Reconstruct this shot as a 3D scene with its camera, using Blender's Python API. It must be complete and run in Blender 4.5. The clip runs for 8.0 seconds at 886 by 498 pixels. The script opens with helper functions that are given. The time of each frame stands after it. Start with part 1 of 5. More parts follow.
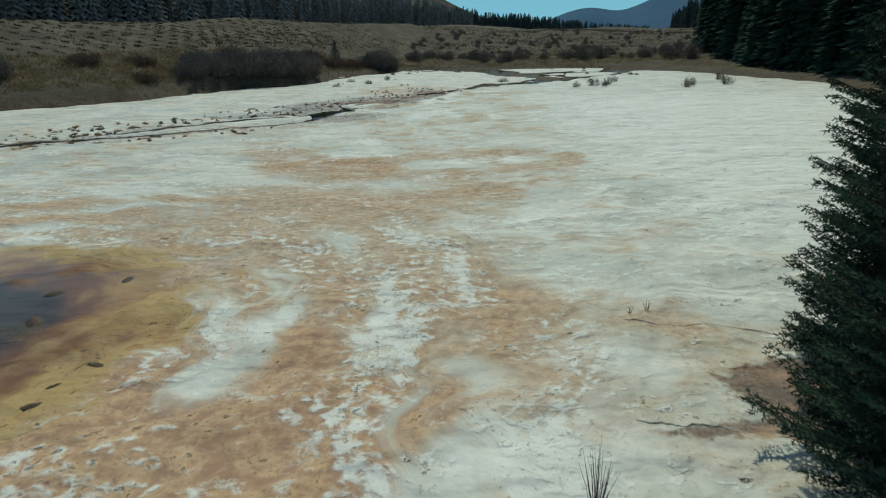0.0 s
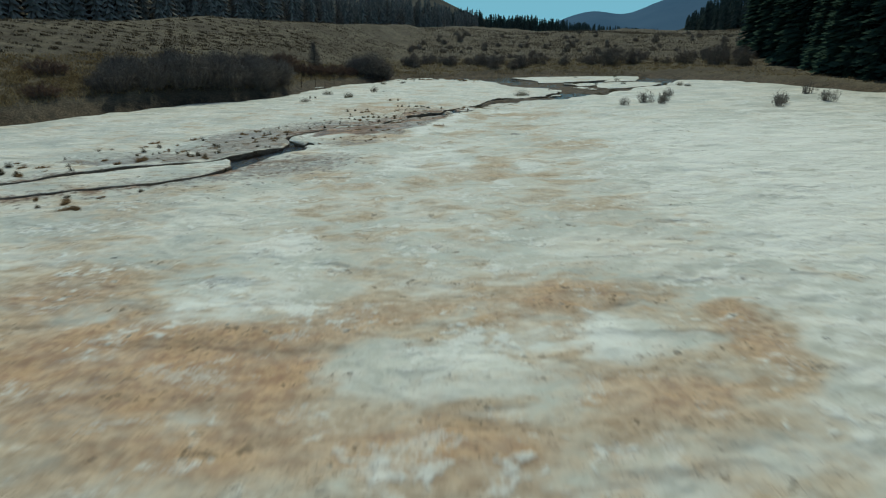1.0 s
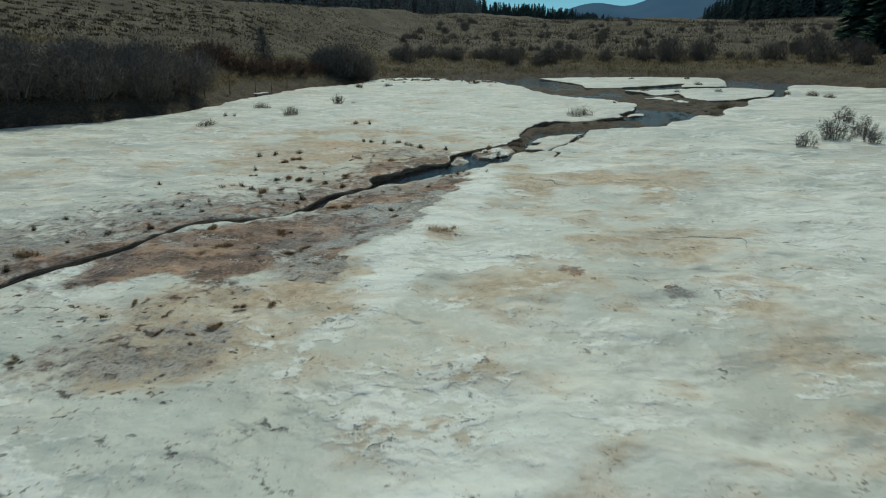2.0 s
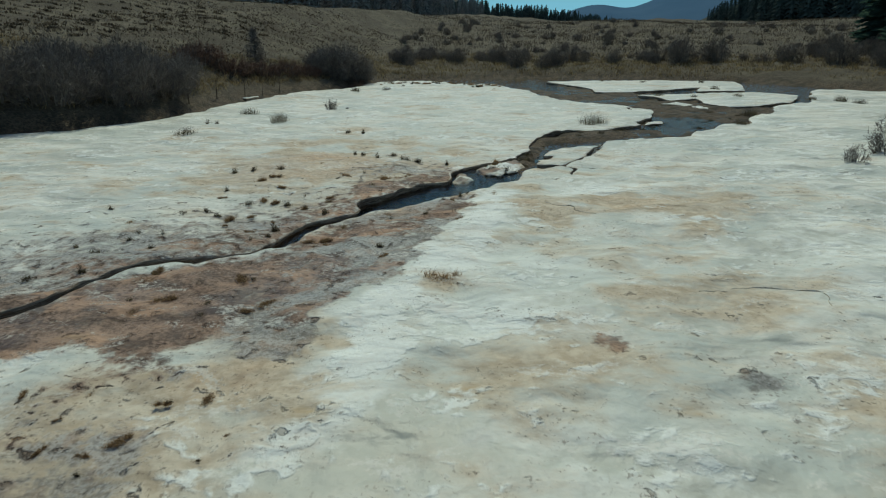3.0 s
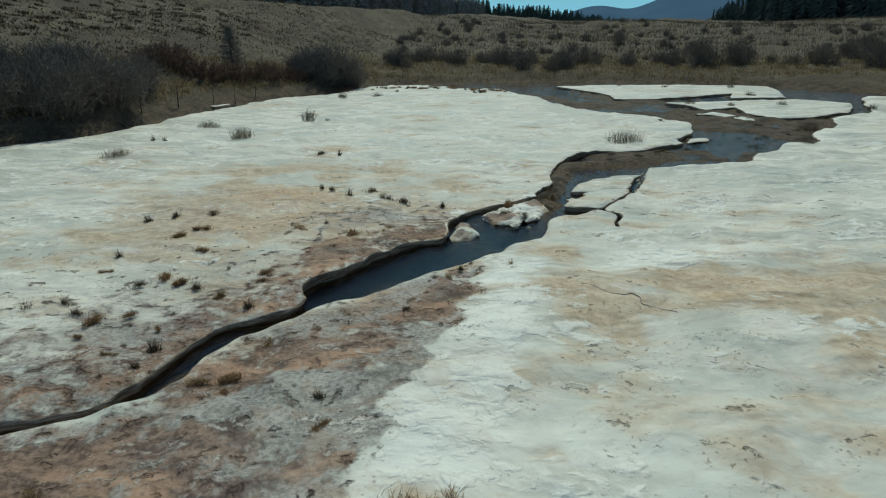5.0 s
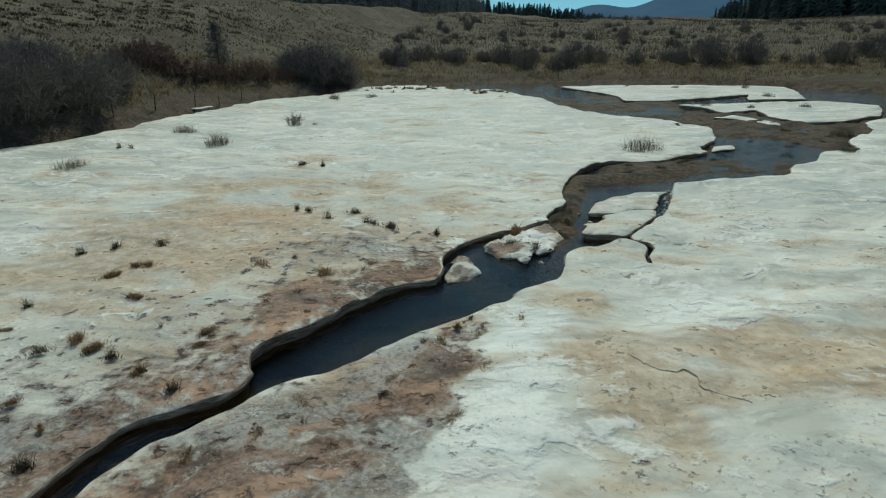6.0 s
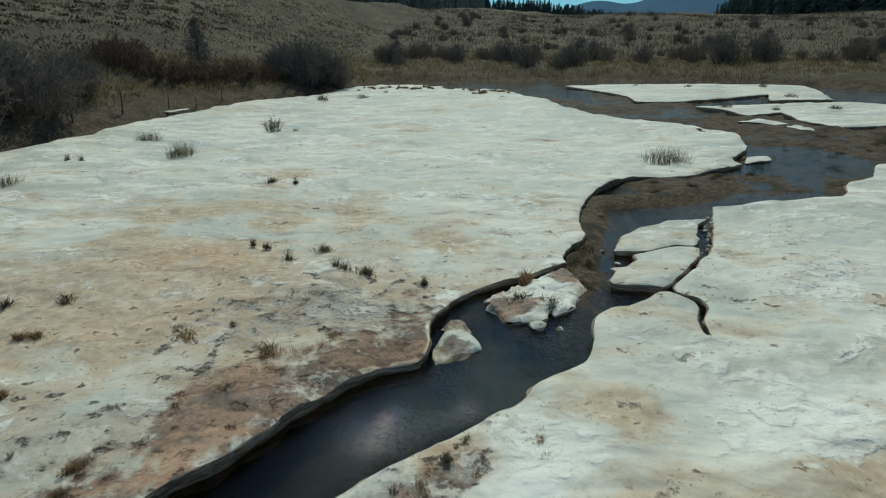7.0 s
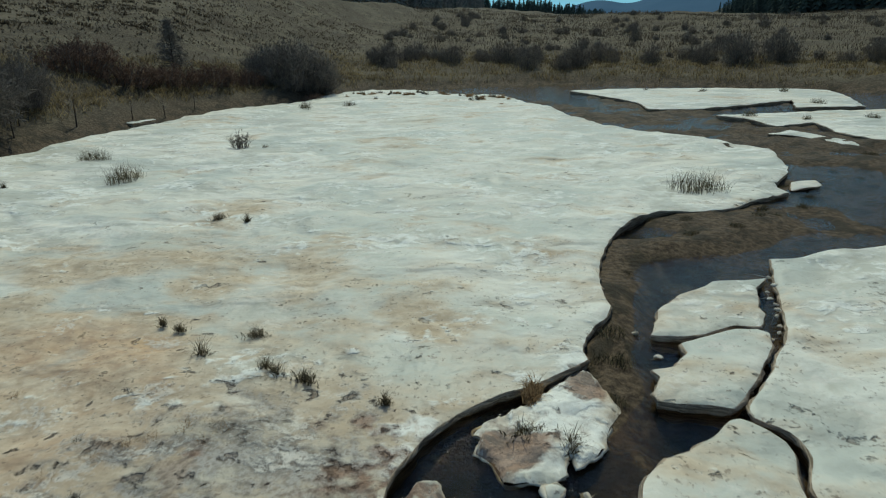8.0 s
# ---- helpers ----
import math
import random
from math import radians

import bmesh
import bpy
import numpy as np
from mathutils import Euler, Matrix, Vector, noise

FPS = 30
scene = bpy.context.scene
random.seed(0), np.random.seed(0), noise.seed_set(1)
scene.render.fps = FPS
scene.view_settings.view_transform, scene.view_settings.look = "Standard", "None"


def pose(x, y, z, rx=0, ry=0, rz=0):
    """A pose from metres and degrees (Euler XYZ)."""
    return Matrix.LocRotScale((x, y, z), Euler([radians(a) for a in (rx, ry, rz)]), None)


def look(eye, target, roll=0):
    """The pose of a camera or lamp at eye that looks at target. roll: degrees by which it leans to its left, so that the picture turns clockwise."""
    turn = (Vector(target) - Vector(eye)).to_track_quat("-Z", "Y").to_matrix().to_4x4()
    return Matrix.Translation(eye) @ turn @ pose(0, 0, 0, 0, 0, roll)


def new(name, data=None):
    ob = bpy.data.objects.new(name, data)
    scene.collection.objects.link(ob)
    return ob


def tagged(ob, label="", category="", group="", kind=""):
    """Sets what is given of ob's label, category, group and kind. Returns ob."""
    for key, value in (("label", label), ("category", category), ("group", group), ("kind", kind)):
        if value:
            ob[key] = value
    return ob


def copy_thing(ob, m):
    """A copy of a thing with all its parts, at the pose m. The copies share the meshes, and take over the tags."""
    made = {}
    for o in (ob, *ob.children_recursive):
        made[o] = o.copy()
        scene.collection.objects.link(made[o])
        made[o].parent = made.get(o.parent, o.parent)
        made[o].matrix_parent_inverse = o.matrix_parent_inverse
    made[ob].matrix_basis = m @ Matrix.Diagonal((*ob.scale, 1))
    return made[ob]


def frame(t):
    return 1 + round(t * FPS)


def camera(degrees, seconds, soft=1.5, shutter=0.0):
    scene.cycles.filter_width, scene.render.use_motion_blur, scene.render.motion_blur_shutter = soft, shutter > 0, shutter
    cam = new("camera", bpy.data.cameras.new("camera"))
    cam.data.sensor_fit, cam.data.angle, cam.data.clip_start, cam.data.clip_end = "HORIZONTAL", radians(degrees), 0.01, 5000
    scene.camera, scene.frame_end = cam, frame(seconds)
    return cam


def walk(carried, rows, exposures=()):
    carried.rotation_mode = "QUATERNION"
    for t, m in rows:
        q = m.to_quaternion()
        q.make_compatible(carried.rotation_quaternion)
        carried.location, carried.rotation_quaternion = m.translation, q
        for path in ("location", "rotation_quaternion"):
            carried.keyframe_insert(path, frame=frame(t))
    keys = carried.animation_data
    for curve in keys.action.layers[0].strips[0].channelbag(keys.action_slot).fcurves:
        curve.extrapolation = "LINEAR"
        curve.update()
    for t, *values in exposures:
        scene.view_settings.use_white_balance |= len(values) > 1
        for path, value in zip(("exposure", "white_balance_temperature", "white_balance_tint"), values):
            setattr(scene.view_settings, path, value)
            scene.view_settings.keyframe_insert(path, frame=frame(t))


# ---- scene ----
cam = camera(72.0, 8.0, soft=1.1, shutter=0.15)
PATH = [
    (0, (0.258, 0.63, 5.011), (0.218, 2.519, 4.354), -1.2),
    (0.5, (0.18, 5.095, 4.905), (0.146, 6.984, 4.249), -1.1),
    (1, (0.181, 17.408, 4.758), (0.133, 19.3, 4.111), -1.1),
    (1.2, (0.016, 22.558, 4.606), (-0.029, 24.449, 3.956), -0.6),
    (1.5, (-0.332, 33.002, 4.486), (-0.378, 34.886, 3.816), -0.8),
    (1.7, (-0.545, 37.611, 4.326), (-0.585, 39.494, 3.654), -0.6),
    (2.8, (-0.513, 42.611, 4.175), (-0.564, 44.496, 3.507), -0.8),
    (3, (-0.555, 43.359, 4.169), (-0.602, 45.244, 3.502), -0.6),
    (3.5, (-0.617, 45.1, 4.126), (-0.663, 46.984, 3.458), -0.5),
    (4, (-0.583, 46.531, 4.12), (-0.63, 48.416, 3.453), -0.6),
    (4.5, (-0.55, 47.875, 4.079), (-0.599, 49.761, 3.415), -0.6),
    (6, (-0.467, 51.712, 3.921), (-0.516, 53.597, 3.254), -0.6),
    (6.5, (-0.43, 53.13, 3.89), (-0.479, 55.013, 3.218), -0.6),
    (7, (-0.361, 54.671, 3.865), (-0.409, 56.552, 3.189), -0.7),
    (7.5, (-0.234, 56.338, 3.864), (-0.282, 58.219, 3.184), -0.8),
    (8, (-0.072, 57.967, 3.911), (-0.123, 59.849, 3.235), -0.9),
]
walk(cam, [(t, look(eye, target, roll)) for t, eye, target, roll in PATH],
     exposures=((0, -0.04), (0.8, -0.10), (1.7, -0.10), (3.5, -0.06), (4.5, 0.0), (6, 0.04), (8, 0.06)))

# ---- world, sun, exposure ----
SUN_AZ, SUN_EL = 1.0, 52.0          # degrees from straight ahead (+y), positive to the right; height
world = bpy.data.worlds.new("sky")
scene.world = world
world.use_nodes = True
wn = world.node_tree
wn.nodes.clear()
sky = wn.nodes.new("ShaderNodeTexSky")
sky.sky_type, sky.sun_disc = "NISHITA", False
sky.sun_elevation, sky.sun_rotation = radians(SUN_EL), radians(SUN_AZ)
sky.altitude, sky.air_density, sky.dust_density, sky.ozone_density = 1200, 0.55, 0.0, 0.8
bg = wn.nodes.new("ShaderNodeBackground")
bg.inputs["Strength"].default_value = 0.15
wout = wn.nodes.new("ShaderNodeOutputWorld")
# dry mountain air: the sky stays blue down to the horizon
dry = wn.nodes.new("ShaderNodeMix")
dry.data_type, dry.blend_type = "RGBA", "DARKEN"
dry.inputs[0].default_value = 1.0
dry.inputs[7].default_value = (1.4, 3.25, 4.9, 1)
wn.links.new(sky.outputs[0], dry.inputs[6])
wn.links.new(dry.outputs[2], bg.inputs[0])
wn.links.new(bg.outputs[0], wout.inputs[0])

sun = new("sun", bpy.data.lights.new("sun", "SUN"))
sun.data.energy, sun.data.angle, sun.data.color = 2.12, radians(0.6), (1.0, 0.965, 0.90)
sun.matrix_world = look((0, 0, 0), (-math.sin(radians(SUN_AZ)) * math.cos(radians(SUN_EL)),
                                    -math.cos(radians(SUN_AZ)) * math.cos(radians(SUN_EL)), -math.sin(radians(SUN_EL))))
scene.view_settings.use_white_balance = True
scene.view_settings.white_balance_temperature, scene.view_settings.white_balance_tint = 7150, -9


# ---- materials ----
class Nodes:
    """A short way to wire a node material."""

    def __init__(self, name):
        self.mat = bpy.data.materials.new(name)
        self.mat.use_nodes = True
        self.t = self.mat.node_tree
        self.t.nodes.clear()
        self.out = self.t.nodes.new("ShaderNodeOutputMaterial")
        self.bsdf = self.t.nodes.new("ShaderNodeBsdfPrincipled")
        self.t.links.new(self.bsdf.outputs[0], self.out.inputs[0])
        self.geo = self.t.nodes.new("ShaderNodeNewGeometry")
        self.pos = self.geo.outputs["Position"]

    def put(self, socket, v):
        if isinstance(v, bpy.types.NodeSocket):
            self.t.links.new(v, socket)
        elif isinstance(v, tuple) and len(v) == 3 and socket.type == "RGBA":
            socket.default_value = (*v, 1)
        else:
            socket.default_value = v

    def scaled(self, x, y, z, src=None):
        n = self.t.nodes.new("ShaderNodeVectorMath")
        n.operation = "MULTIPLY"
        self.put(n.inputs[0], src or self.pos)
        n.inputs[1].default_value = (x, y, z)
        return n.outputs[0]

    def noise(self, scale, detail=5.0, rough=0.55, vec=None, warp=0.0):
        n = self.t.nodes.new("ShaderNodeTexNoise")
        self.put(n.inputs["Vector"], vec or self.pos)
        n.inputs["Scale"].default_value = scale
        n.inputs["Detail"].default_value = detail
        n.inputs["Roughness"].default_value = rough
        n.inputs["Distortion"].default_value = warp
        return n.outputs["Fac"]

    def cells(self, scale, vec=None, feature="F1"):
        n = self.t.nodes.new("ShaderNodeTexVoronoi")
        n.feature = feature
        self.put(n.inputs["Vector"], vec or self.pos)
        n.inputs["Scale"].default_value = scale
        return n.outputs["Distance"]

    def math(self, op, a, b=0.0):
        n = self.t.nodes.new("ShaderNodeMath")
        n.operation = op
        self.put(n.inputs[0], a)
        self.put(n.inputs[1], b)
        return n.outputs[0]

    def ramp(self, v, lo, hi, a=0.0, b=1.0):
        n = self.t.nodes.new("ShaderNodeMapRange")
        n.interpolation_type = "SMOOTHSTEP"
        self.put(n.inputs["Value"], v)
        self.put(n.inputs["From Min"], lo)
        self.put(n.inputs["From Max"], hi)
        n.inputs["To Min"].default_value = a
        n.inputs["To Max"].default_value = b
        return n.outputs[0]

    def mix(self, f, a, b):
        n = self.t.nodes.new("ShaderNodeMix")
        n.data_type = "RGBA"
        self.put(n.inputs[0], f)
        self.put(n.inputs[6], a)
        self.put(n.inputs[7], b)
        return n.outputs[2]

    def attr(self, name):
        n = self.t.nodes.new("ShaderNodeAttribute")
        n.attribute_name = name
        return n.outputs["Fac"]

    def rand(self):
        return self.t.nodes.new("ShaderNodeObjectInfo").outputs["Random"]

    def island(self):
        return self.geo.outputs["Random Per Island"]

    def bump(self, h, strength, dist, before=None):
        n = self.t.nodes.new("ShaderNodeBump")
        n.inputs["Strength"].default_value = strength
        n.inputs["Distance"].default_value = dist
        self.put(n.inputs["Height"], h)
        if before:
            self.put(n.inputs["Normal"], before)
        return n.outputs[0]

    def done(self, color, rough=0.8, normal=None, spec=0.3):
        self.put(self.bsdf.inputs["Base Color"], color)
        self.put(self.bsdf.inputs["Roughness"], rough)
        self.put(self.bsdf.inputs["Specular IOR Level"], spec)
        if normal:
            self.put(self.bsdf.inputs["Normal"], normal)
        return self.mat


def ice_material():
    m = Nodes("stained_ice")
    ochre, rust, grey, pool, white = m.attr("ochre"), m.attr("rust"), m.attr("grey"), m.attr("pool"), m.attr("white")
    swirl = m.t.nodes.new("ShaderNodeAttribute")
    swirl.attribute_name = "flow"
    bend = m.attr("bend")
    round_pool = m.scaled(0.26, 1.35, 1.0, swirl.outputs["Vector"])
    streak = m.scaled(0.82, 1.22, 1.0)

    def weigh(*pairs):
        """A weighted sum."""
        total = None
        for v, k in pairs:
            v = m.math("MULTIPLY", v, k)
            total = v if total is None else m.math("ADD", total, v)
        return total

    def flowing(scale, detail, rough, warp):
        """Noise drawn out across the sheet, and round the pool beside it."""
        n = m.t.nodes.new("ShaderNodeMix")
        m.put(n.inputs[0], bend)
        m.put(n.inputs[2], m.noise(scale, detail, rough, streak, warp))
        m.put(n.inputs[3], m.noise(scale, detail, rough, round_pool, warp))
        return n.outputs[0]

    big = flowing(0.30, 6, 0.55, 0.15)
    patch = flowing(0.62, 7, 0.58, 0.3)
    mid = flowing(1.3, 7, 0.60, 0.3)
    lump = m.noise(1.7, 3, 0.45, None, 0.15)
    knob = m.noise(4.5, 2, 0.45, m.scaled(0.8, 1.0, 1.0), 0.5)
    small = m.noise(4.2, 6, 0.60, None, 0.2)
    fine = m.noise(14.0, 5, 0.62)
    grain = m.noise(60.0, 3, 0.6)
    # dull wet ice, and the whiter crust that lies on it
    body = weigh((big, 0.34), (patch, 0.34), (mid, 0.18), (small, 0.14), (white, 0.12))
    crust = m.ramp(body, 0.435, 0.55)
    col = m.mix(crust, (0.56, 0.555, 0.475), (0.86, 0.88, 0.825))
    dull = m.math("MULTIPLY", m.ramp(m.noise(0.33, 6, 0.58, streak, 0.3), 0.44, 0.58, 0.0, 0.68), m.math("SUBTRACT", 1.0, white))
    col = m.mix(dull, col, (0.54, 0.575, 0.52))
    col = m.mix(m.ramp(weigh((big, 0.5), (patch, 0.3), (mid, 0.2), (white, -0.08)), 0.47, 0.57, 0.0, 0.62), col, (0.69, 0.655, 0.555))
    # ochre and orange iron stain, gathered in flow bands
    edge = m.math("SUBTRACT", 0.68, m.math("MULTIPLY", ochre, 0.40))
    stain = m.ramp(weigh((patch, 0.55), (mid, 0.35), (small, 0.10)), edge, m.math("ADD", edge, 0.17))
    tan = m.mix(m.ramp(small, 0.35, 0.65), (0.45, 0.345, 0.232), (0.63, 0.53, 0.395))
    orange = m.mix(m.ramp(weigh((small, 0.6), (mid, 0.4)), 0.40, 0.60), (0.36, 0.175, 0.085), (0.61, 0.38, 0.20))
    hot = m.math("MULTIPLY", weigh((mid, 0.3), (big, 0.25), (ochre, 0.36)), m.attr("iron"))
    col = m.mix(m.math("MULTIPLY", stain, 0.88), col, m.mix(m.ramp(hot, 0.46, 0.68), tan, orange))
    # torn white crust left lying over the stain
    over = m.ramp(weigh((flowing(0.55, 7, 0.60, 0.35), 0.50), (knob, 0.23), (small, 0.17), (mid, 0.10), (bend, 0.010), (white, 0.085), (ochre, -0.055)), 0.503, 0.563)
    col = m.mix(m.math("MULTIPLY", over, 0.88), col, m.mix(m.ramp(fine, 0.35, 0.65), (0.78, 0.79, 0.735), (0.88, 0.90, 0.85)))
    # grey slush and red-brown wet moss showing through
    edge3 = m.math("SUBTRACT", 0.74, m.math("MULTIPLY", grey, 0.46))
    gs = m.ramp(weigh((mid, 0.5), (small, 0.5)), edge3, m.math("ADD", edge3, 0.14))
    slush = m.mix(m.ramp(weigh((fine, 0.6), (mid, 0.4)), 0.42, 0.58), (0.15, 0.135, 0.12), (0.40, 0.385, 0.365))
    slush = m.mix(m.ramp(m.noise(1.7, 6, 0.62, None, 0.4), 0.50, 0.60, 0.0, 0.75), slush, m.mix(m.ramp(fine, 0.4, 0.6), (0.17, 0.115, 0.082), (0.36, 0.265, 0.20)))
    col = m.mix(m.math("MULTIPLY", gs, 0.84), col, slush)
    edge2 = m.math("SUBTRACT", 0.74, m.math("MULTIPLY", rust, 0.46))
    rs = m.ramp(weigh((patch, 0.5), (small, 0.5)), edge2, m.math("ADD", edge2, 0.13))
    moss = m.mix(m.ramp(weigh((mid, 0.6), (fine, 0.4)), 0.42, 0.60), (0.085, 0.048, 0.034), (0.33, 0.205, 0.14))
    moss = m.mix(m.ramp(m.noise(0.9, 5, 0.6, streak, 0.4), 0.52, 0.64), moss, (0.46, 0.28, 0.18))
    col = m.mix(m.math("MULTIPLY", rs, 0.86), col, moss)
    # pale scraps of crust lying on the wet ground
    scrap = m.ramp(weigh((m.noise(1.1, 8, 0.68, streak, 0.5), 0.7), (fine, 0.3)), 0.545, 0.61)
    col = m.mix(m.math("MULTIPLY", scrap, 0.62), col, (0.74, 0.71, 0.64))
    # bed of the melt pool: ochre rim, red-brown, then black silt
    depth = m.math("ADD", pool, m.math("MULTIPLY", m.math("SUBTRACT", mid, 0.5), 0.4))
    bedc = m.mix(m.ramp(depth, 0.20, 0.52), (0.50, 0.345, 0.15), (0.20, 0.095, 0.05))
    bedc = m.mix(m.ramp(depth, 0.52, 0.90), bedc, (0.03, 0.03, 0.034))
    col = m.mix(m.ramp(depth, 0.04, 0.20, 0.0, 0.92), col, bedc)
    # specks and pits of debris, in drifts
    dirty = m.ramp(weigh((mid, 1.0), (grey, 0.2), (ochre, 0.16)), 0.53, 0.68)
    speck = m.math("MULTIPLY", m.ramp(fine, 0.58, 0.66), dirty)
    col = m.mix(m.math("MULTIPLY", speck, 0.6), col, (0.14, 0.10, 0.07))
    pit = m.math("MULTIPLY", m.ramp(small, 0.59, 0.67), m.ramp(weigh((mid, 1.0), (grey, 0.2), (ochre, 0.05)), 0.55, 0.66))
    col = m.mix(m.math("MULTIPLY", pit, 0.5), col, (0.16, 0.11, 0.075))
    drift = m.ramp(m.noise(0.45, 5, 0.6, streak, 0.3), 0.50, 0.58)
    bit = m.math("MULTIPLY", m.ramp(m.cells(1.5, m.scaled(0.62, 1.25, 1.0)), 0.10, 0.055), m.math("MULTIPLY", drift, m.ramp(fine, 0.44, 0.52)))
    col = m.mix(m.math("MULTIPLY", bit, 0.8), col, (0.10, 0.08, 0.06))
    swell = m.noise(0.75, 2, 0.42, m.scaled(0.72, 1.3, 1.0), 0.5)
    n0 = m.bump(weigh((swell, 1.2), (lump, 0.45), (mid, 0.16)), 0.8, 0.26)
    n1 = m.bump(weigh((over, 0.35), (gs, -0.4), (rs, -0.4), (m.math("MULTIPLY", scrap, m.math("MAXIMUM", gs, rs)), 0.45)), 0.7, 0.045, n0)
    n2 = m.bump(weigh((knob, 0.24), (small, 0.2), (pit, -0.5), (bit, -0.4)), 0.9, 0.085, n1)
    n3 = m.bump(weigh((fine, 1.0), (grain, 0.2)), 0.18, 0.012, n2)
    return m.done(col, m.ramp(crust, 0.0, 1.0, 0.45, 0.8), n3, 0.25)


def ice_wall_material():
    m = Nodes("ice_edge")
    lay = m.noise(3.0, 4, 0.6, m.scaled(1.0, 1.0, 18.0))
    fine = m.noise(14.0, 5, 0.6)
    col = m.mix(m.ramp(lay, 0.4, 0.62), (0.21, 0.16, 0.112), (0.54, 0.43, 0.315))
    col = m.mix(m.ramp(fine, 0.56, 0.72), col, (0.50, 0.44, 0.345))
    return m.done(col, 0.7, m.bump(m.math("ADD", lay, m.math("ADD", fine, m.noise(40.0, 4, 0.65))), 0.5, 0.025), 0.25)


def water_material(name, tint, rough, wave):
    """Clear shallow water: the bed shows through it, tinted; the gloss grows towards grazing view."""
    m = Nodes(name)
    rip = m.math("ADD", m.math("MULTIPLY", m.noise(38.0, 1.0, 0.5), 0.34), m.math("ADD", m.math("MULTIPLY", m.noise(4.0, 1, 0.5, m.scaled(1.0, 0.7, 1.0), 0.6), 0.6), m.math("MULTIPLY", m.noise(16.0, 1.2, 0.5, m.scaled(1.0, 0.75, 1.0)), 0.55)))
    n = m.bump(rip, wave, 0.055)
    clear = m.t.nodes.new("ShaderNodeBsdfTransparent")
    clear.inputs[0].default_value = (*tint, 1)
    gloss = m.t.nodes.new("ShaderNodeBsdfGlossy")
    gloss.inputs["Roughness"].default_value = rough
    m.put(gloss.inputs["Normal"], n)
    fr = m.t.nodes.new("ShaderNodeFresnel")
    fr.inputs["IOR"].default_value = 1.33
    m.put(fr.inputs["Normal"], n)
    mixer = m.t.nodes.new("ShaderNodeMixShader")
    m.t.links.new(fr.outputs[0], mixer.inputs[0])
    m.t.links.new(clear.outputs[0], mixer.inputs[1])
    m.t.links.new(gloss.outputs[0], mixer.inputs[2])
    m.t.links.new(mixer.outputs[0], m.out.inputs[0])
    m.t.nodes.remove(m.bsdf)
    return m.mat


def ground_material():
    m = Nodes("meadow_ground")
    wet = m.attr("wet")
    a = m.noise(0.22, 6, 0.62)
    b = m.noise(1.6, 7, 0.65)
    c = m.noise(9.0, 5, 0.65)
    rows = m.noise(0.5, 4, 0.6, m.scaled(0.35, 1.6, 1.0))
    grass = m.mix(m.ramp(m.math("ADD", m.math("MULTIPLY", b, 0.55), m.math("MULTIPLY", c, 0.45)), 0.42, 0.58), (0.108, 0.094, 0.069), (0.195, 0.168, 0.120))
    grass = m.mix(m.ramp(m.math("ADD", m.math("MULTIPLY", a, 0.6), m.math("MULTIPLY", b, 0.4)), 0.45, 0.56), grass, m.mix(m.ramp(c, 0.4, 0.6), (0.074, 0.064, 0.049), (0.138, 0.117, 0.086)))
    grass = m.mix(m.ramp(rows, 0.56, 0.68, 0.0, 0.6), grass, (0.075, 0.056, 0.04))
    mud = m.mix(m.ramp(c, 0.38, 0.62), (0.060, 0.043, 0.028), (0.14, 0.103, 0.066))
    mud = m.mix(m.ramp(b, 0.46, 0.60, 0.0, 0.85), mud, (0.036, 0.030, 0.019))
    mud = m.mix(m.attr("deep"), mud, (0.018, 0.019, 0.013))
    col = m.mix(wet, grass, mud)
    n = m.bump(m.math("ADD", b, m.math("MULTIPLY", c, 0.5)), 0.7, 0.2)
    return m.done(col, m.mix(wet, (0.95, 0.95, 0.95), (0.7, 0.7, 0.7)), n, 0.12)


def plain_material(name, a, b, scale=6.0, rough=0.85, by=None, spec=0.25):
    m = Nodes(name)
    f = m.noise(scale, 5, 0.6)
    if by == "island":
        f = m.math("ADD", m.math("MULTIPLY", f, 0.35), m.math("MULTIPLY", m.island(), 0.65))
    elif by == "object":
        f = m.math("ADD", m.math("MULTIPLY", f, 0.6), m.math("MULTIPLY", m.rand(), 0.4))
    return m.done(m.mix(m.ramp(f, 0.25, 0.75), a, b), rough, m.bump(f, 0.4, 0.03), spec)


def grass_material(name, a, b):
    """Thin dry blades: half of the light comes through them."""
    m = Nodes(name)
    f = m.math("ADD", m.math("MULTIPLY", m.noise(2.0, 3), 0.35), m.math("MULTIPLY", m.island(), 0.65))
    col = m.mix(m.ramp(f, 0.25, 0.75), a, b)
    m.done(col, 0.85, None, 0.15)
    thin = m.t.nodes.new("ShaderNodeBsdfTranslucent")
    m.put(thin.inputs[0], col)
    mixer = m.t.nodes.new("ShaderNodeMixShader")
    mixer.inputs[0].default_value = 0.5
    m.t.links.new(m.bsdf.outputs[0], mixer.inputs[1])
    m.t.links.new(thin.outputs[0], mixer.inputs[2])
    m.t.links.new(mixer.outputs[0], m.out.inputs[0])
    return m.mat


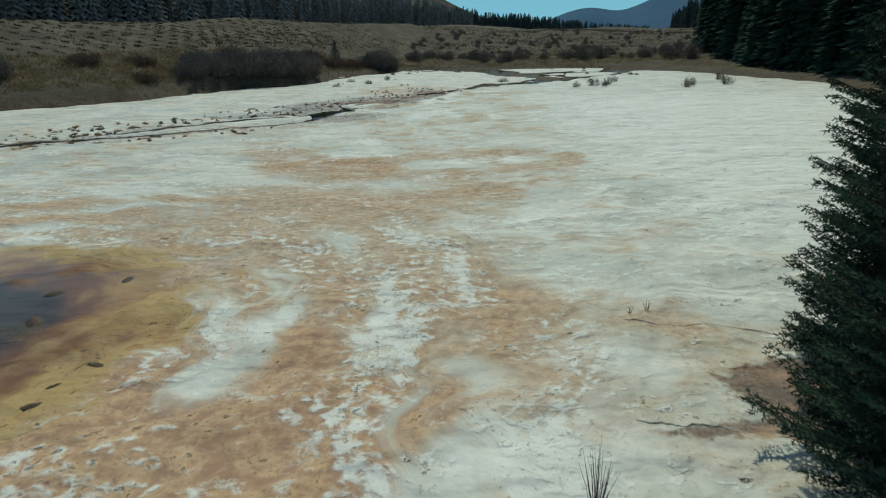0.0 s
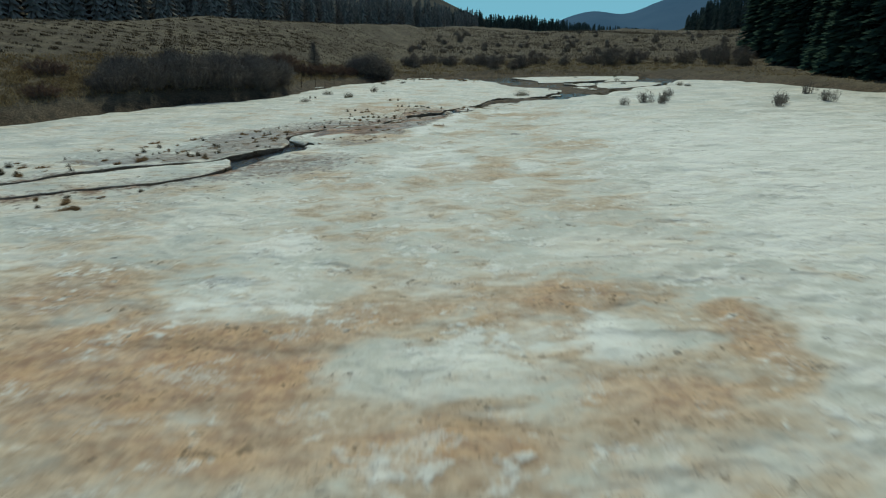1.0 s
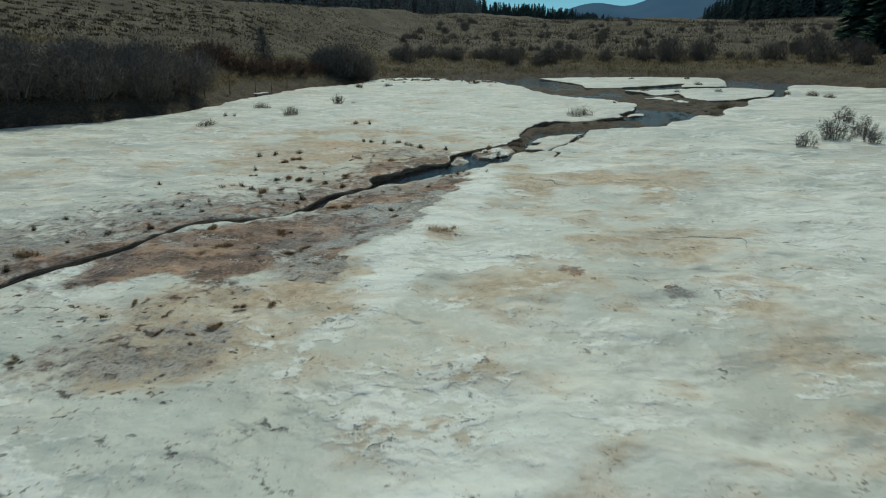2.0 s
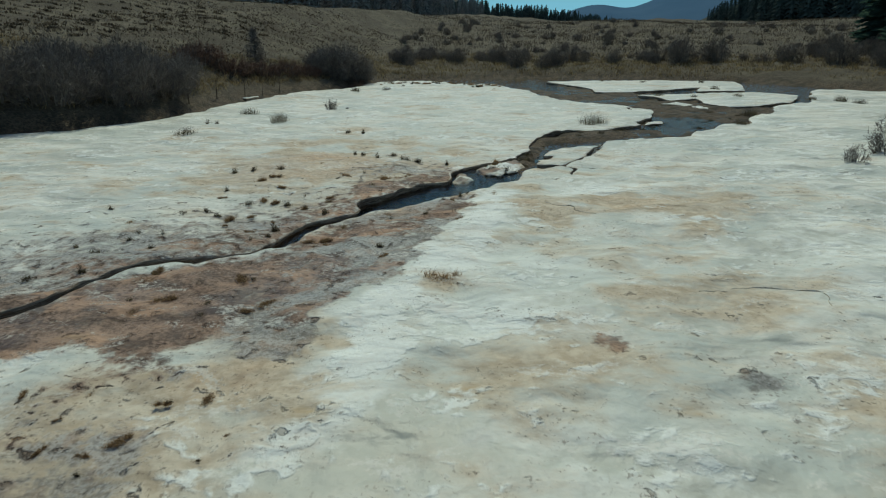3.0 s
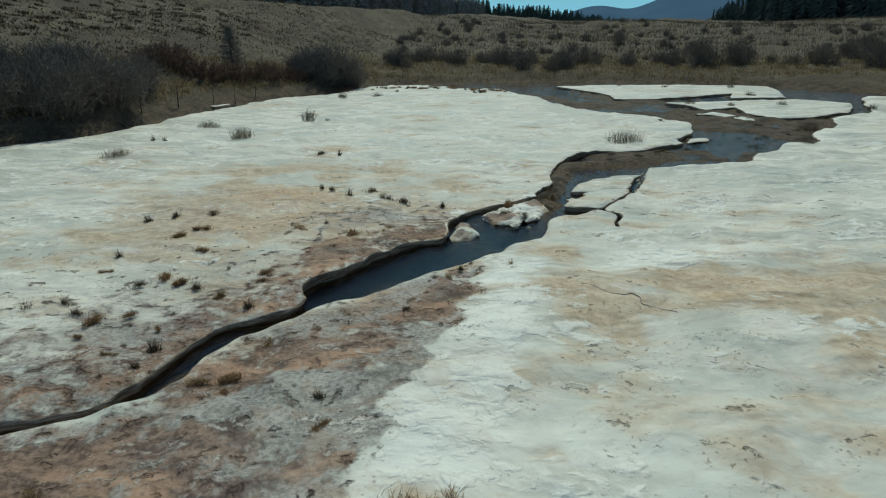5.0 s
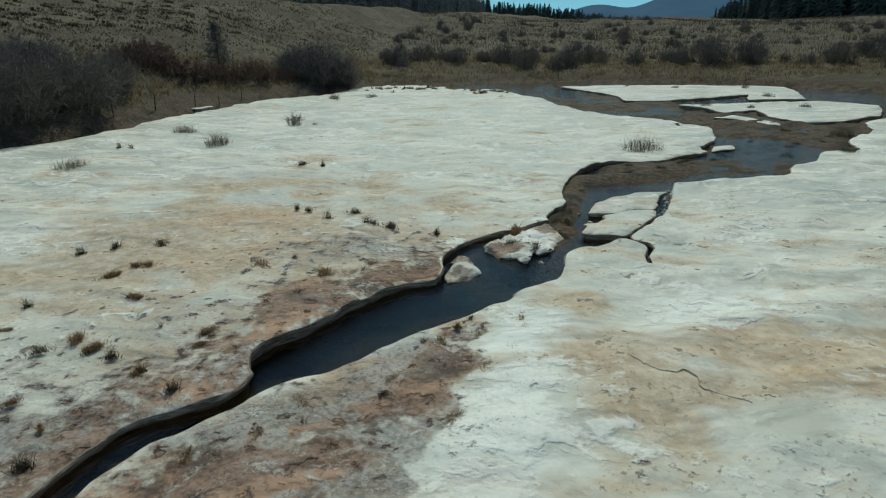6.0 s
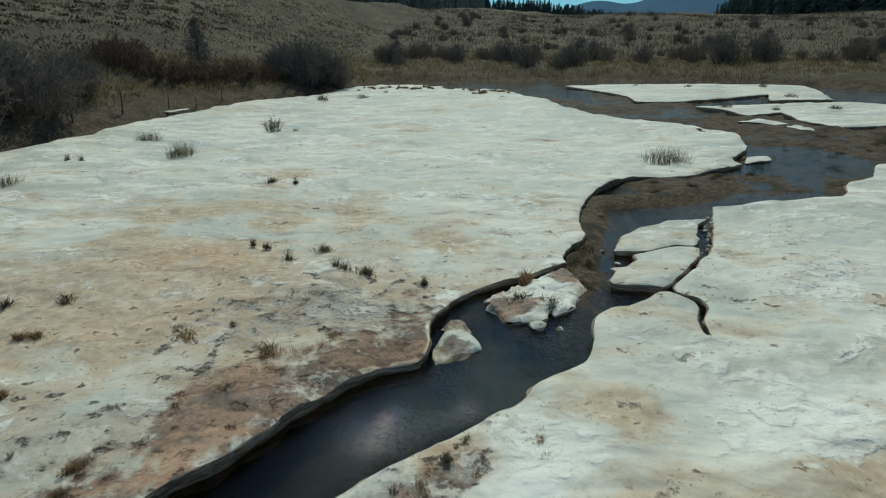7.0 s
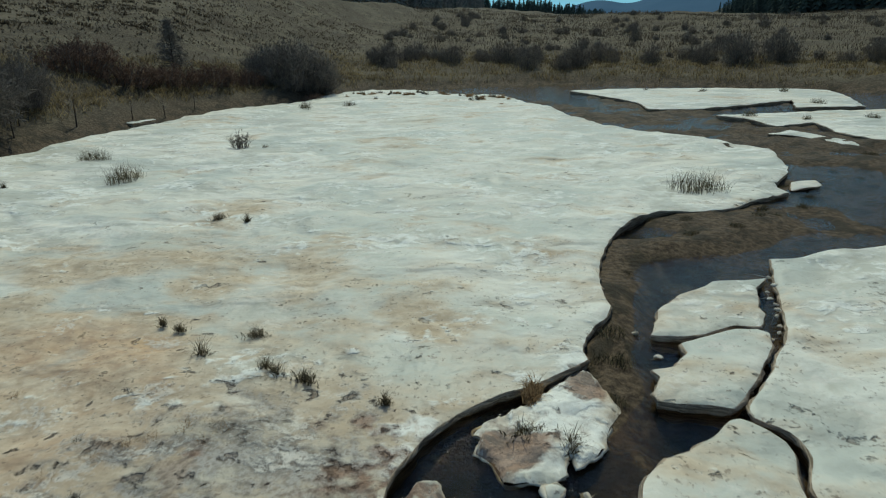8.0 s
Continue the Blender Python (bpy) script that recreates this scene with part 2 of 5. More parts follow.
ICE, WALL, GROUND = ice_material(), ice_wall_material(), ground_material()
WATER = water_material("stream_water", (0.80, 0.74, 0.62), 0.02, 0.45)
MELT = water_material("melt_water", (0.95, 0.92, 0.86), 0.04, 0.10)
LIP = plain_material("crumbled_ice", (0.42, 0.33, 0.23), (0.80, 0.76, 0.66), 9.0, 0.7)
TWIG = plain_material("willow_twigs", (0.095, 0.086, 0.076), (0.22, 0.19, 0.163), 3.0, 0.8, "island")
TWIG_GREY = plain_material("grey_brown_twigs", (0.14, 0.118, 0.094), (0.28, 0.23, 0.18), 3.0, 0.8, "island")
TWIG_RED = plain_material("red_brown_twigs", (0.10, 0.060, 0.042), (0.23, 0.14, 0.095), 3.0, 0.8, "island")
HEATH = grass_material("brown_heath", (0.066, 0.055, 0.043), (0.145, 0.12, 0.09))
RUSTY = grass_material("rusty_dry_grass", (0.16, 0.105, 0.06), (0.42, 0.29, 0.165))
RUSH = grass_material("dark_rushes", (0.035, 0.035, 0.024), (0.15, 0.13, 0.08))
STRAW = grass_material("dry_straw", (0.12, 0.094, 0.055), (0.35, 0.28, 0.16))
BARK = plain_material("spruce_bark", (0.035, 0.026, 0.02), (0.085, 0.065, 0.05), 12.0, 0.9)
NEEDLE = plain_material("spruce_needles", (0.028, 0.050, 0.038), (0.060, 0.096, 0.066), 2.0, 1.0, "island", 0.0)
WOODS = plain_material("far_conifers", (0.050, 0.064, 0.055), (0.10, 0.118, 0.095), 0.1, 1.0, "island", 0.0)
LARCH = plain_material("bare_larch_woods", (0.16, 0.15, 0.132), (0.30, 0.275, 0.235), 0.1, 1.0, "island", 0.0)
MEADOW = grass_material("dead_meadow_grass", (0.080, 0.070, 0.050), (0.158, 0.136, 0.096))
GOLD = grass_material("golden_straw", (0.12, 0.088, 0.046), (0.29, 0.22, 0.12))
TUSSOCK = grass_material("dark_tussocks", (0.04, 0.033, 0.024), (0.11, 0.09, 0.062))
# the haze of distance is put into this hill's blue base colour
HILL_HAZE = plain_material("far_hill_haze_blue", (0.07, 0.135, 0.215), (0.095, 0.165, 0.245), 0.004, 1.0, None, 0.0)
HILL_DARK = plain_material("wooded_hill", (0.045, 0.052, 0.048), (0.09, 0.088, 0.075), 0.012, 1.0, None, 0.0)
HILL_BARE = plain_material("grassy_hill", (0.055, 0.058, 0.055), (0.16, 0.15, 0.125), 0.012, 1.0, None, 0.0)


# ---- small builders ----
def mesh_of(name, verts, faces, material, smooth=False):
    me = bpy.data.meshes.new(name)
    me.from_pydata(verts.tolist() if isinstance(verts, np.ndarray) else verts, [], faces.tolist() if isinstance(faces, np.ndarray) else faces)
    me.materials.append(material)
    if smooth:
        me.polygons.foreach_set("use_smooth", [True] * len(me.polygons))
    me.update()
    return me


def part(name, me, parent, label=""):
    ob = new(name, me)
    ob.parent = parent
    return tagged(ob, label) if label else ob


def tubes(paths, sides=3):
    """Tapered tubes along polylines; each path is (points n x 3, radii n)."""
    verts, faces, base = [], [], 0
    for n in sorted({len(p) for p, _ in paths}):
        P = np.array([p for p, _ in paths if len(p) == n], float)
        R = np.array([r for p, r in paths if len(p) == n], float)
        k = len(P)
        nxt, prv = P[:, [min(i + 1, n - 1) for i in range(n)]], P[:, [max(i - 1, 0) for i in range(n)]]
        D = nxt - prv
        D /= np.linalg.norm(D, axis=2, keepdims=True) + 1e-9
        ref = np.where(np.abs(D[..., 2:]) > 0.8, np.array([0.3, 0.9, 0.2]), np.array([0.0, 0.0, 1.0]))
        U = np.cross(D, ref)
        U /= np.linalg.norm(U, axis=2, keepdims=True) + 1e-9
        W = np.cross(D, U)
        rings = [P + R[..., None] * (math.cos(a) * U + math.sin(a) * W) for a in np.arange(sides) * 2 * math.pi / sides]
        verts.append(np.stack(rings, 2).reshape(-1, 3))
        idx = base + np.arange(k * n * sides).reshape(k, n, sides)
        turn = np.roll(idx, -1, axis=2)
        faces.append(np.stack([idx[:, :-1], turn[:, :-1], turn[:, 1:], idx[:, 1:]], -1).reshape(-1, 4))
        base += k * n * sides
    return np.concatenate(verts), np.concatenate(faces)


def blades(rng, spots, height, lean, width):
    """Thin bent grass blades: a tapering strip of two quads' width each."""
    verts, faces = [], []
    for x, y, z in spots:
        h = height * rng.uniform(0.5, 1.15)
        a = rng.uniform(0, 2 * math.pi)
        l = lean * h * rng.uniform(0.2, 1.3)
        dx, dy = math.cos(a), math.sin(a)
        b = rng.uniform(0, 2 * math.pi)
        wx, wy = width * math.cos(b), width * math.sin(b)
        i = len(verts)
        verts += [(x - wx, y - wy, z - 0.03), (x + wx, y + wy, z - 0.03),
                  (x + dx * l * 0.35 - wx * 0.7, y + dy * l * 0.35 - wy * 0.7, z + h * 0.6),
                  (x + dx * l * 0.35 + wx * 0.7, y + dy * l * 0.35 + wy * 0.7, z + h * 0.6),
                  (x + dx * l, y + dy * l, z + h)]
        faces += [(i, i + 1, i + 3, i + 2), (i + 2, i + 3, i + 4)]
    return verts, faces


# ---- the plan ----
WEST_BANK = [(-60, 14), (-48, 20), (-36, 27), (-24, 33), (-19.7, 36.3), (-15, 41.6), (-11.6, 43.2), (-9.7, 45.0), (-8.5, 47.0), (-8.4, 48.6),
             (-8.95, 50.0), (-8.9, 51.1), (-8.2, 51.85), (-7.6, 52.5), (-7.3, 53.7), (-6.5, 54.55), (-5.35, 54.95), (-4.65, 55.45), (-4.35, 56.7),
             (-4.0, 57.35), (-3.1, 57.95), (-3.15, 58.8), (-2.75, 59.4), (-2.0, 60.5), (-1.35, 61.23), (-0.8, 61.5), (-0.76, 62.4)]
WEST_EDGE = [(-0.5, 63.15), (0.0, 63.75), (0.75, 64.2), (1.48, 64.63), (1.55, 65.1), (1.72, 65.5), (2.18, 66.15), (2.22, 67.1), (2.65, 68.8),
             (3.5, 70.4), (4.5, 71.35), (5.95, 71.65), (7.1, 72.35), (8.25, 73.1), (8.3, 73.9), (9.3, 75.2), (10.1, 77.4), (10.4, 78.7),
             (9.35, 80.3), (8.45, 81.9), (6.75, 83.7), (5.35, 87.8), (4.95, 90.7), (3.8, 93.5), (2.9, 96.8), (0.3, 98.9), (-2.8, 101.2), (-6.0, 102.5)]
WEST_SHORE = [(-8.3, 99.5), (-9.9, 95.1), (-12.5, 92.2), (-14.1, 88.1), (-15.0, 83.6), (-15.6, 79.5), (-16.4, 76.0), (-19.0, 72.6), (-22.5, 69.5),
              (-26, 64), (-28.6, 58.3), (-36.6, 50.7), (-50, 42), (-70, 30)]
EAST_BANK = [(-62, 12.5), (-48, 18.9), (-36, 26.1), (-24, 31.9), (-19.2, 34.7), (-15, 36.9), (-12.6, 38.2), (-10.3, 39.1), (-9.1, 41.0), (-8.6, 42.6),
             (-7.9, 44.3), (-7.2, 45.7), (-7.0, 46.6), (-7.25, 47.3), (-6.9, 47.7), (-7.4, 48.45), (-8.25, 49.1), (-8.65, 50.1), (-8.5, 50.95),
             (-8.0, 51.6), (-7.38, 52.3), (-7.08, 53.5), (-6.4, 54.3), (-5.35, 54.7), (-4.4, 55.3), (-4.05, 55.8), (-3.95, 56.35), (-3.7, 56.8),
             (-3.0, 57.5), (-2.46, 58.1), (-1.9, 58.45), (-1.47, 59.05), (-0.65, 59.75), (0.25, 60.38), (0.6, 60.85), (1.1, 61.25), (1.4, 61.75)]
EAST_EDGE = [(1.6, 62.45), (2.03, 62.9), (2.5, 63.22), (2.97, 63.6), (3.2, 63.3), (3.22, 63.04), (3.04, 62.5), (3.0, 62.0), (3.06, 62.0), (3.14, 62.5),
             (3.36, 63.02), (3.37, 63.36), (3.12, 63.74), (3.52, 64.25), (3.97, 64.85), (4.17, 65.1), (4.52, 65.74), (4.87, 66.6), (5.15, 67.4), (5.5, 68.3),
             (5.9, 68.25), (6.5, 68.57), (7.9, 68.95), (9.1, 69.35), (9.9, 70.5), (10.9, 71.1), (11.9, 72.5), (13.5, 73.2), (14.3, 75.0), (16.4, 77.2)]
EAST_SHORE = [(18, 79.8), (21, 82), (23.3, 86), (26, 90), (29, 88.5), (31.5, 84), (33.5, 77.5), (36, 68), (36.5, 61), (30.5, 45), (22.5, 31.5), (15.5, 20),
              (11.5, 12), (9.8, 4), (9.5, -14), (-60, -14)]
POND = [(-6.5, 103.5), (2, 106), (9, 107), (18, 104), (25, 99), (30, 91), (34.5, 79), (37, 68), (37.5, 61), (31, 44.5), (23, 31), (16, 19.5), (12, 12),
        (10.3, 4), (10, -15), (-80, -15), (-72, 28), (-50, 41.5), (-36.9, 50.2), (-29.0, 58), (-26.4, 63.8), (-22.8, 69.2), (-19.3, 72.3), (-16.8, 75.7),
        (-16, 79.4), (-15.4, 83.5), (-14.5, 88), (-12.9, 92), (-10.3, 95.1), (-8.7, 99.5)]
POOL = (-10.2, 10.6)           # centre of the melt pool
WATER_Z = -0.18
THICK = 0.30


def resampled(line, step, closed=False, round_=1.0):
    """Points along a polyline at even steps, smoothed once by a Catmull-Rom spline."""
    p = np.array(line, float)
    n = len(p)
    out = []
    for i in range(n if closed else n - 1):
        p0, p1 = (p[i - 1] if (i or closed) else p[0]), p[i]
        p2, p3 = p[(i + 1) % n], (p[(i + 2) % n] if (closed or i + 2 < n) else p[-1])
        k = max(1, int(np.linalg.norm(p2 - p1) / step))
        for j in range(k):
            t = j / k
            curve = 0.5 * (2 * p1 + (p2 - p0) * t + (2 * p0 - 5 * p1 + 4 * p2 - p3) * t * t + (3 * p1 - p0 - 3 * p2 + p3) * t ** 3)
            out.append(round_ * curve + (1 - round_) * (p1 + (p2 - p1) * t))
    if not closed:
        out.append(p[-1])
    return np.array(out)


def ragged(pts, amp, scale):
    """Outline points pushed about by noise, so that the edge looks broken."""
    out = []
    for x, y in pts:
        v = noise.noise_vector(Vector((x * scale, y * scale, 3.1)))
        w = noise.noise_vector(Vector((x * scale * 4, y * scale * 4, 7.7)))
        out.append((x + amp * (v.x + 0.5 * w.x), y + amp * (v.y + 0.5 * w.y)))
    return np.array(out)


def inside(poly, pts):
    """Which points lie in the polygon."""
    x, y = pts[:, 0], pts[:, 1]
    hit = np.zeros(len(pts), bool)
    a = poly
    b = np.roll(poly, -1, axis=0)
    for (x1, y1), (x2, y2) in zip(a, b):
        if y1 == y2:
            continue
        cross = (y1 > y) != (y2 > y)
        hit ^= cross & (x < (x2 - x1) * (y - y1) / (y2 - y1) + x1)
    return hit


def gap_to(poly, pts, closed=True):
    """Distance of each point from an outline."""
    best = np.full(len(pts), 1e9)
    a = poly if closed else poly[:-1]
    b = np.roll(poly, -1, axis=0) if closed else poly[1:]
    for p, q in zip(a, b):
        d = q - p
        l = d @ d
        if l < 1e-12:
            continue
        t = np.clip(((pts - p) @ d) / l, 0, 1)
        e = pts - p - t[:, None] * d
        best = np.minimum(best, np.sqrt((e * e).sum(1)))
    return best


def waves(x, y, spec, seed):
    """Cheap smooth noise: a sum of a few hundredths of crossing sine waves."""
    rng = np.random.RandomState(seed)
    z = np.zeros_like(x)
    for length, amp in spec:
        for _ in range(6):
            a = rng.uniform(0, math.pi)
            k = 2 * math.pi / (length * rng.uniform(0.6, 1.5))
            z += amp / 2.4 * np.sin(k * (math.cos(a) * x + math.sin(a) * y) + rng.uniform(0, 6.28) + 1.3 * np.sin(0.37 * k * (x * math.sin(a) - y * math.cos(a))))
    return z


def step01(v, lo, hi):
    t = np.clip((v - lo) / (hi - lo), 0, 1)
    return t * t * (3 - 2 * t)


def blob(x, y, cx, cy, rx, ry, turn=0.0):
    c, s = math.cos(radians(turn)), math.sin(radians(turn))
    u, v = (x - cx) * c + (y - cy) * s, -(x - cx) * s + (y - cy) * c
    return np.exp(-((u / rx) ** 2 + (v / ry) ** 2))


# ---- ground ----
def land_height(x, y):
    """Height and wetness of the ground under and round the ice."""
    shape = x.shape
    pts = np.stack([x.ravel(), y.ravel()], 1)
    pond = np.array(POND, float)
    d = gap_to(pond, pts)
    d = np.where(inside(pond, pts), -d, d).reshape(shape)
    out = np.maximum(d, 0)
    # the far and left terrace: about 7.5 m up at the left, lower to the right
    top = 7.6 - 2.2 * step01(x, -20, 60)
    left = step01(-x, 5, 25)
    reach = 80 - 46 * left
    rise = top * np.clip(out / reach, 0, 1) ** (1.0 - 0.25 * left)
    east = step01(x, 20, 42) * step01(-y, -112, -92)
    rise = rise * (1 - east) + east * np.clip(out * 0.03, 0, 2.0)
    rise = rise * step01(y, -30, 40)
    far = np.sqrt(x * x + y * y)
    bank = 0.48 * step01(d, -0.4, 1.8) + 0.14 * np.clip(out, 0, 5) / 5
    bumps = waves(x, y, ((9, 0.10), (3.5, 0.07), (1.3, 0.05)), 5) * step01(d, 0.0, 4.0)
    roll = waves(x, y, ((60, 0.5), (25, 0.25)), 9) * step01(out, 8, 50) * (1 - step01(far, 300, 900))
    bed = -0.31 + waves(x, y, ((5, 0.035), (1.6, 0.04), (0.7, 0.03)), 3)
    delta = blob(x, y, 14, 79, 9, 7, 40) + 0.6 * blob(x, y, 12, 75, 6, 5, 30) + blob(x, y, 8, 92, 5, 8, -20) + 0.9 * blob(x, y, 5.2, 69.9, 2.8, 1.5, 30) + 0.9 * blob(x, y, 1.85, 64.6, 0.42, 1.9, -15) + 0.8 * blob(x, y, 2.6, 67.4, 0.8, 2.2, -25)
    bed = bed + 0.15 * np.clip(delta, 0, 1) + 0.05 * step01(y, 66, 72)
    bed = bed - 0.16 * blob(x, y, 9.9, 74.4, 2.0, 1.4, 40) - 0.16 * blob(x, y, 7.0, 95.5, 1.4, 5.0, 15) - 0.12 * blob(x, y, 3.6, 66.6, 1.2, 0.8, 40)
    bed = bed - 0.30 * blob(x, y, -1.2, 60.4, 2.8, 1.3, 45) - 0.25 * blob(x, y, 2.5, 63.5, 0.7, 0.5) - 0.2 * blob(x, y, 2.7, 65.2, 0.5, 0.6) - 0.2 * blob(x, y, 0.1, 62.4, 0.8, 0.7)
    bed = bed - 0.2 * blob(x, y, 4.4, 68.3, 1.0, 0.5, 15) - 0.14 * blob(x, y, 11.1, 75.4, 1.6, 1.2) - 0.12 * blob(x, y, 8.9, 72.9, 1.4, 0.9) - 0.14 * blob(x, y, 12.0, 73.6, 1.2, 0.6, 40)
    bed = bed - 0.22 * blob(x, y, 4.2, 70.2, 0.7, 0.4)
    bed = bed + 0.13 * blob(x, y, 1.95, 65.2, 0.5, 2.3, -15) + 0.12 * blob(x, y, 1.75, 63.0, 0.3, 0.8) + 0.12 * blob(x, y, 4.6, 69.7, 2.4, 0.7, 25)
    z = np.where(d < 0, bed + bank * 0.3 * step01(d, -0.8, 0.0), 0) + np.where(d >= 0, -0.14 + bank + rise + bumps + roll, 0)
    wet = 1 - step01(d, 0.3, 1.6)
    return z, wet, d


def graded(lo, hi, fine, a, b, grow=1.14):
    """Grid lines: fine steps from a to b, growing ever coarser out to lo and hi."""
    mid = list(np.arange(a, b + 1e-6, fine))
    left, s, v = [], fine, a
    while v > lo:
        s *= grow
        v -= s
        left.append(v)
    right, s, v = [], fine, b
    while v < hi:
        s *= grow
        v += s
        right.append(v)
    return np.array(left[::-1] + mid + right)


def build_ground():
    xs = graded(-2500, 2500, 0.36, -13, 24, 1.06)
    ys = graded(-400, 3400, 0.36, 44, 100, 1.06)
    X, Y = np.meshgrid(xs, ys)
    Z, W, D = land_height(X, Y)
    n, m = X.shape
    verts = np.stack([X.ravel(), Y.ravel(), Z.ravel()], 1)
    i = np.arange(n * m).reshape(n, m)
    faces = np.stack([i[:-1, :-1], i[:-1, 1:], i[1:, 1:], i[1:, :-1]], -1).reshape(-1, 4)
    me = mesh_of("ground", verts.tolist(), faces.tolist(), GROUND, True)
    for name, data in (("wet", W), ("deep", step01(-Z, 0.30, 0.44))):
        at = me.attributes.new(name, "FLOAT", "POINT")
        at.data.foreach_set("value", data.ravel().astype(np.float32))
    tagged(new("ground", me), "brown dry meadow with muddy stream bed around the ice", "ground", kind="structure")


def height_at(x, y):
    z, _, _ = land_height(np.array([[float(x)]]), np.array([[float(y)]]))
    return float(z[0, 0])


build_ground()

WATER_MESH = mesh_of("water", [(-70, 8, WATER_Z), (38, 8, WATER_Z), (38, 112, WATER_Z), (-70, 112, WATER_Z)], [(0, 1, 2, 3)], WATER)
tagged(new("water", WATER_MESH), "shallow dark rippled stream water reflecting blue sky", "water", kind="structure")


# ---- ice ----
from mathutils import geometry


# iron stains, white crust, wet moss and painted tree shade on the ice: x, y, half width, half depth, strength
STAIN_NEAR = [(-4.6, 7.2, 1.6, 0.8, 0.55), (-2.2, 6.6, 0.6, 0.4, 0.5), (-0.6, 8.1, 1.0, 0.8, 0.5), (-3.0, 8.6, 0.5, 1.1, 0.3), (-2.2, 10.1, 0.8, 1.1, 0.25),
              (-2.4, 17.4, 3.6, 3.4, 0.08), (-6.0, 6.4, 1.6, 0.8, 0.6), (-6.5, 12.7, 1.5, 2.9, 0.35), (1.0, 11.2, 0.9, 1.5, 0.2), (4.1, 10.7, 1.3, 0.6, 0.3), (-5.4, 26.0, 1.6, 1.3, 0.5),
              (-3.3, 26.0, 1.3, 0.9, 0.4), (-1.8, 27.4, 1.4, 0.9, 0.35), (2.5, 28.6, 1.5, 1.1, 0.35), (5.2, 26.9, 0.5, 1.3, 0.6), (3.4, 24.9, 0.9, 0.7, 0.35),
              (-1.3, 23.7, 2.4, 0.7, 0.45), (-8.0, 28.8, 1.3, 0.9, 0.35)]
STAIN_MIDDLE = [(1.5, 42.3, 1.4, 1.2, 0.35), (0.5, 44.9, 0.7, 0.7, 0.3), (2.2, 41.1, 0.4, 0.4, 0.5), (1.0, 39.7, 1.3, 0.8, 0.4), (-1.2, 39.0, 0.3, 0.3, 0.55),
                (-3.2, 38.3, 0.4, 0.3, 0.5), (-5.4, 40.2, 0.9, 0.9, 0.35), (5.5, 45.3, 1.8, 1.8, 0.25), (3.2, 39.7, 0.8, 0.6, 0.3), (3.8, 38.6, 0.5, 0.4, 0.35),
                (0.5, 50.3, 1.2, 0.5, 0.3), (5.1, 58.7, 1.2, 0.9, 0.3), (-2.8, 51.0, 0.7, 0.3, 0.4), (-3.5, 50.1, 0.9, 0.5, 0.35), (3.2, 52.6, 1.2, 0.5, 0.15),
                (-4.3, 48.0, 0.4, 0.5, 0.55)]
STAIN_FAR = [(4.8, 58.5, 1.2, 0.8, 0.4), (4.9, 56.4, 0.5, 0.5, 0.25), (1.8, 57.1, 0.3, 0.4, 0.4), (-0.9, 53.4, 0.3, 0.4, 0.45), (0.4, 54.3, 0.2, 0.2, 0.3),
             (2.2, 52.8, 0.3, 0.2, 0.5), (3.6, 55.3, 0.3, 0.2, 0.3), (-5.9, 64.5, 1.7, 1.4, 0.25), (1.6, 60.2, 0.4, 0.4, 0.3), (1.1, 58.7, 0.3, 0.2, 0.4),
             (1.9, 58.2, 1.0, 0.5, 0.33), (3.9, 59.2, 0.6, 0.3, 0.5), (-1.6, 58.2, 0.5, 0.4, 0.5), (-0.4, 59.5, 0.3, 0.3, 0.55), (-5.3, 64.6, 1.2, 1.1, 0.42),
             (-3.8, 63.7, 0.5, 0.4, 0.3), (-0.5, 66.4, 0.5, 0.8, 0.25)]
CRUST_NEAR = [(-4.0, 10.6, 0.6, 1.1, 0.5), (-3.8, 8.7, 0.5, 0.6, 0.45), (-5.1, 9.8, 0.4, 0.3, 0.8), (-1.0, 11.3, 0.5, 1.8, 0.6), (-1.9, 7.9, 0.6, 0.4, 0.5),
              (1.3, 7.3, 1.1, 0.8, 0.8), (2.7, 9.4, 1.0, 0.5, 0.6), (1.8, 17.1, 2.4, 2.2, 0.35), (-4.7, 27.8, 1.2, 0.9, 0.7), (-4.0, 32.0, 1.0, 1.4, 0.6),
              (0.6, 26.6, 1.3, 0.6, 0.7), (2.8, 26.9, 0.4, 1.1, 0.7), (-3.4, 24.3, 0.5, 0.4, 0.6)]
CRUST_FAR = [(0.3, 42.3, 0.6, 1.2, 0.8), (-0.1, 45.4, 1.3, 1.4, 0.6), (3.0, 41.5, 0.5, 1.1, 0.7), (1.6, 38.7, 0.4, 0.6, 0.7), (-1.9, 42.2, 0.7, 1.7, 0.7),
             (6.0, 43.9, 0.6, 0.7, 0.5), (-0.3, 52.1, 1.1, 0.7, 0.6), (-1.7, 50.8, 0.4, 0.6, 0.7), (0.7, 54.1, 1.4, 0.9, 0.5), (4.3, 57.2, 0.7, 0.6, 0.5),
             (-1.7, 52.8, 0.4, 0.3, 0.6), (0.8, 59.2, 0.5, 0.6, 0.5), (3.8, 60.2, 1.1, 0.6, 0.5), (-0.9, 65.3, 0.3, 0.8, 0.5), (-2.6, 63.7, 0.5, 0.3, 0.6)]
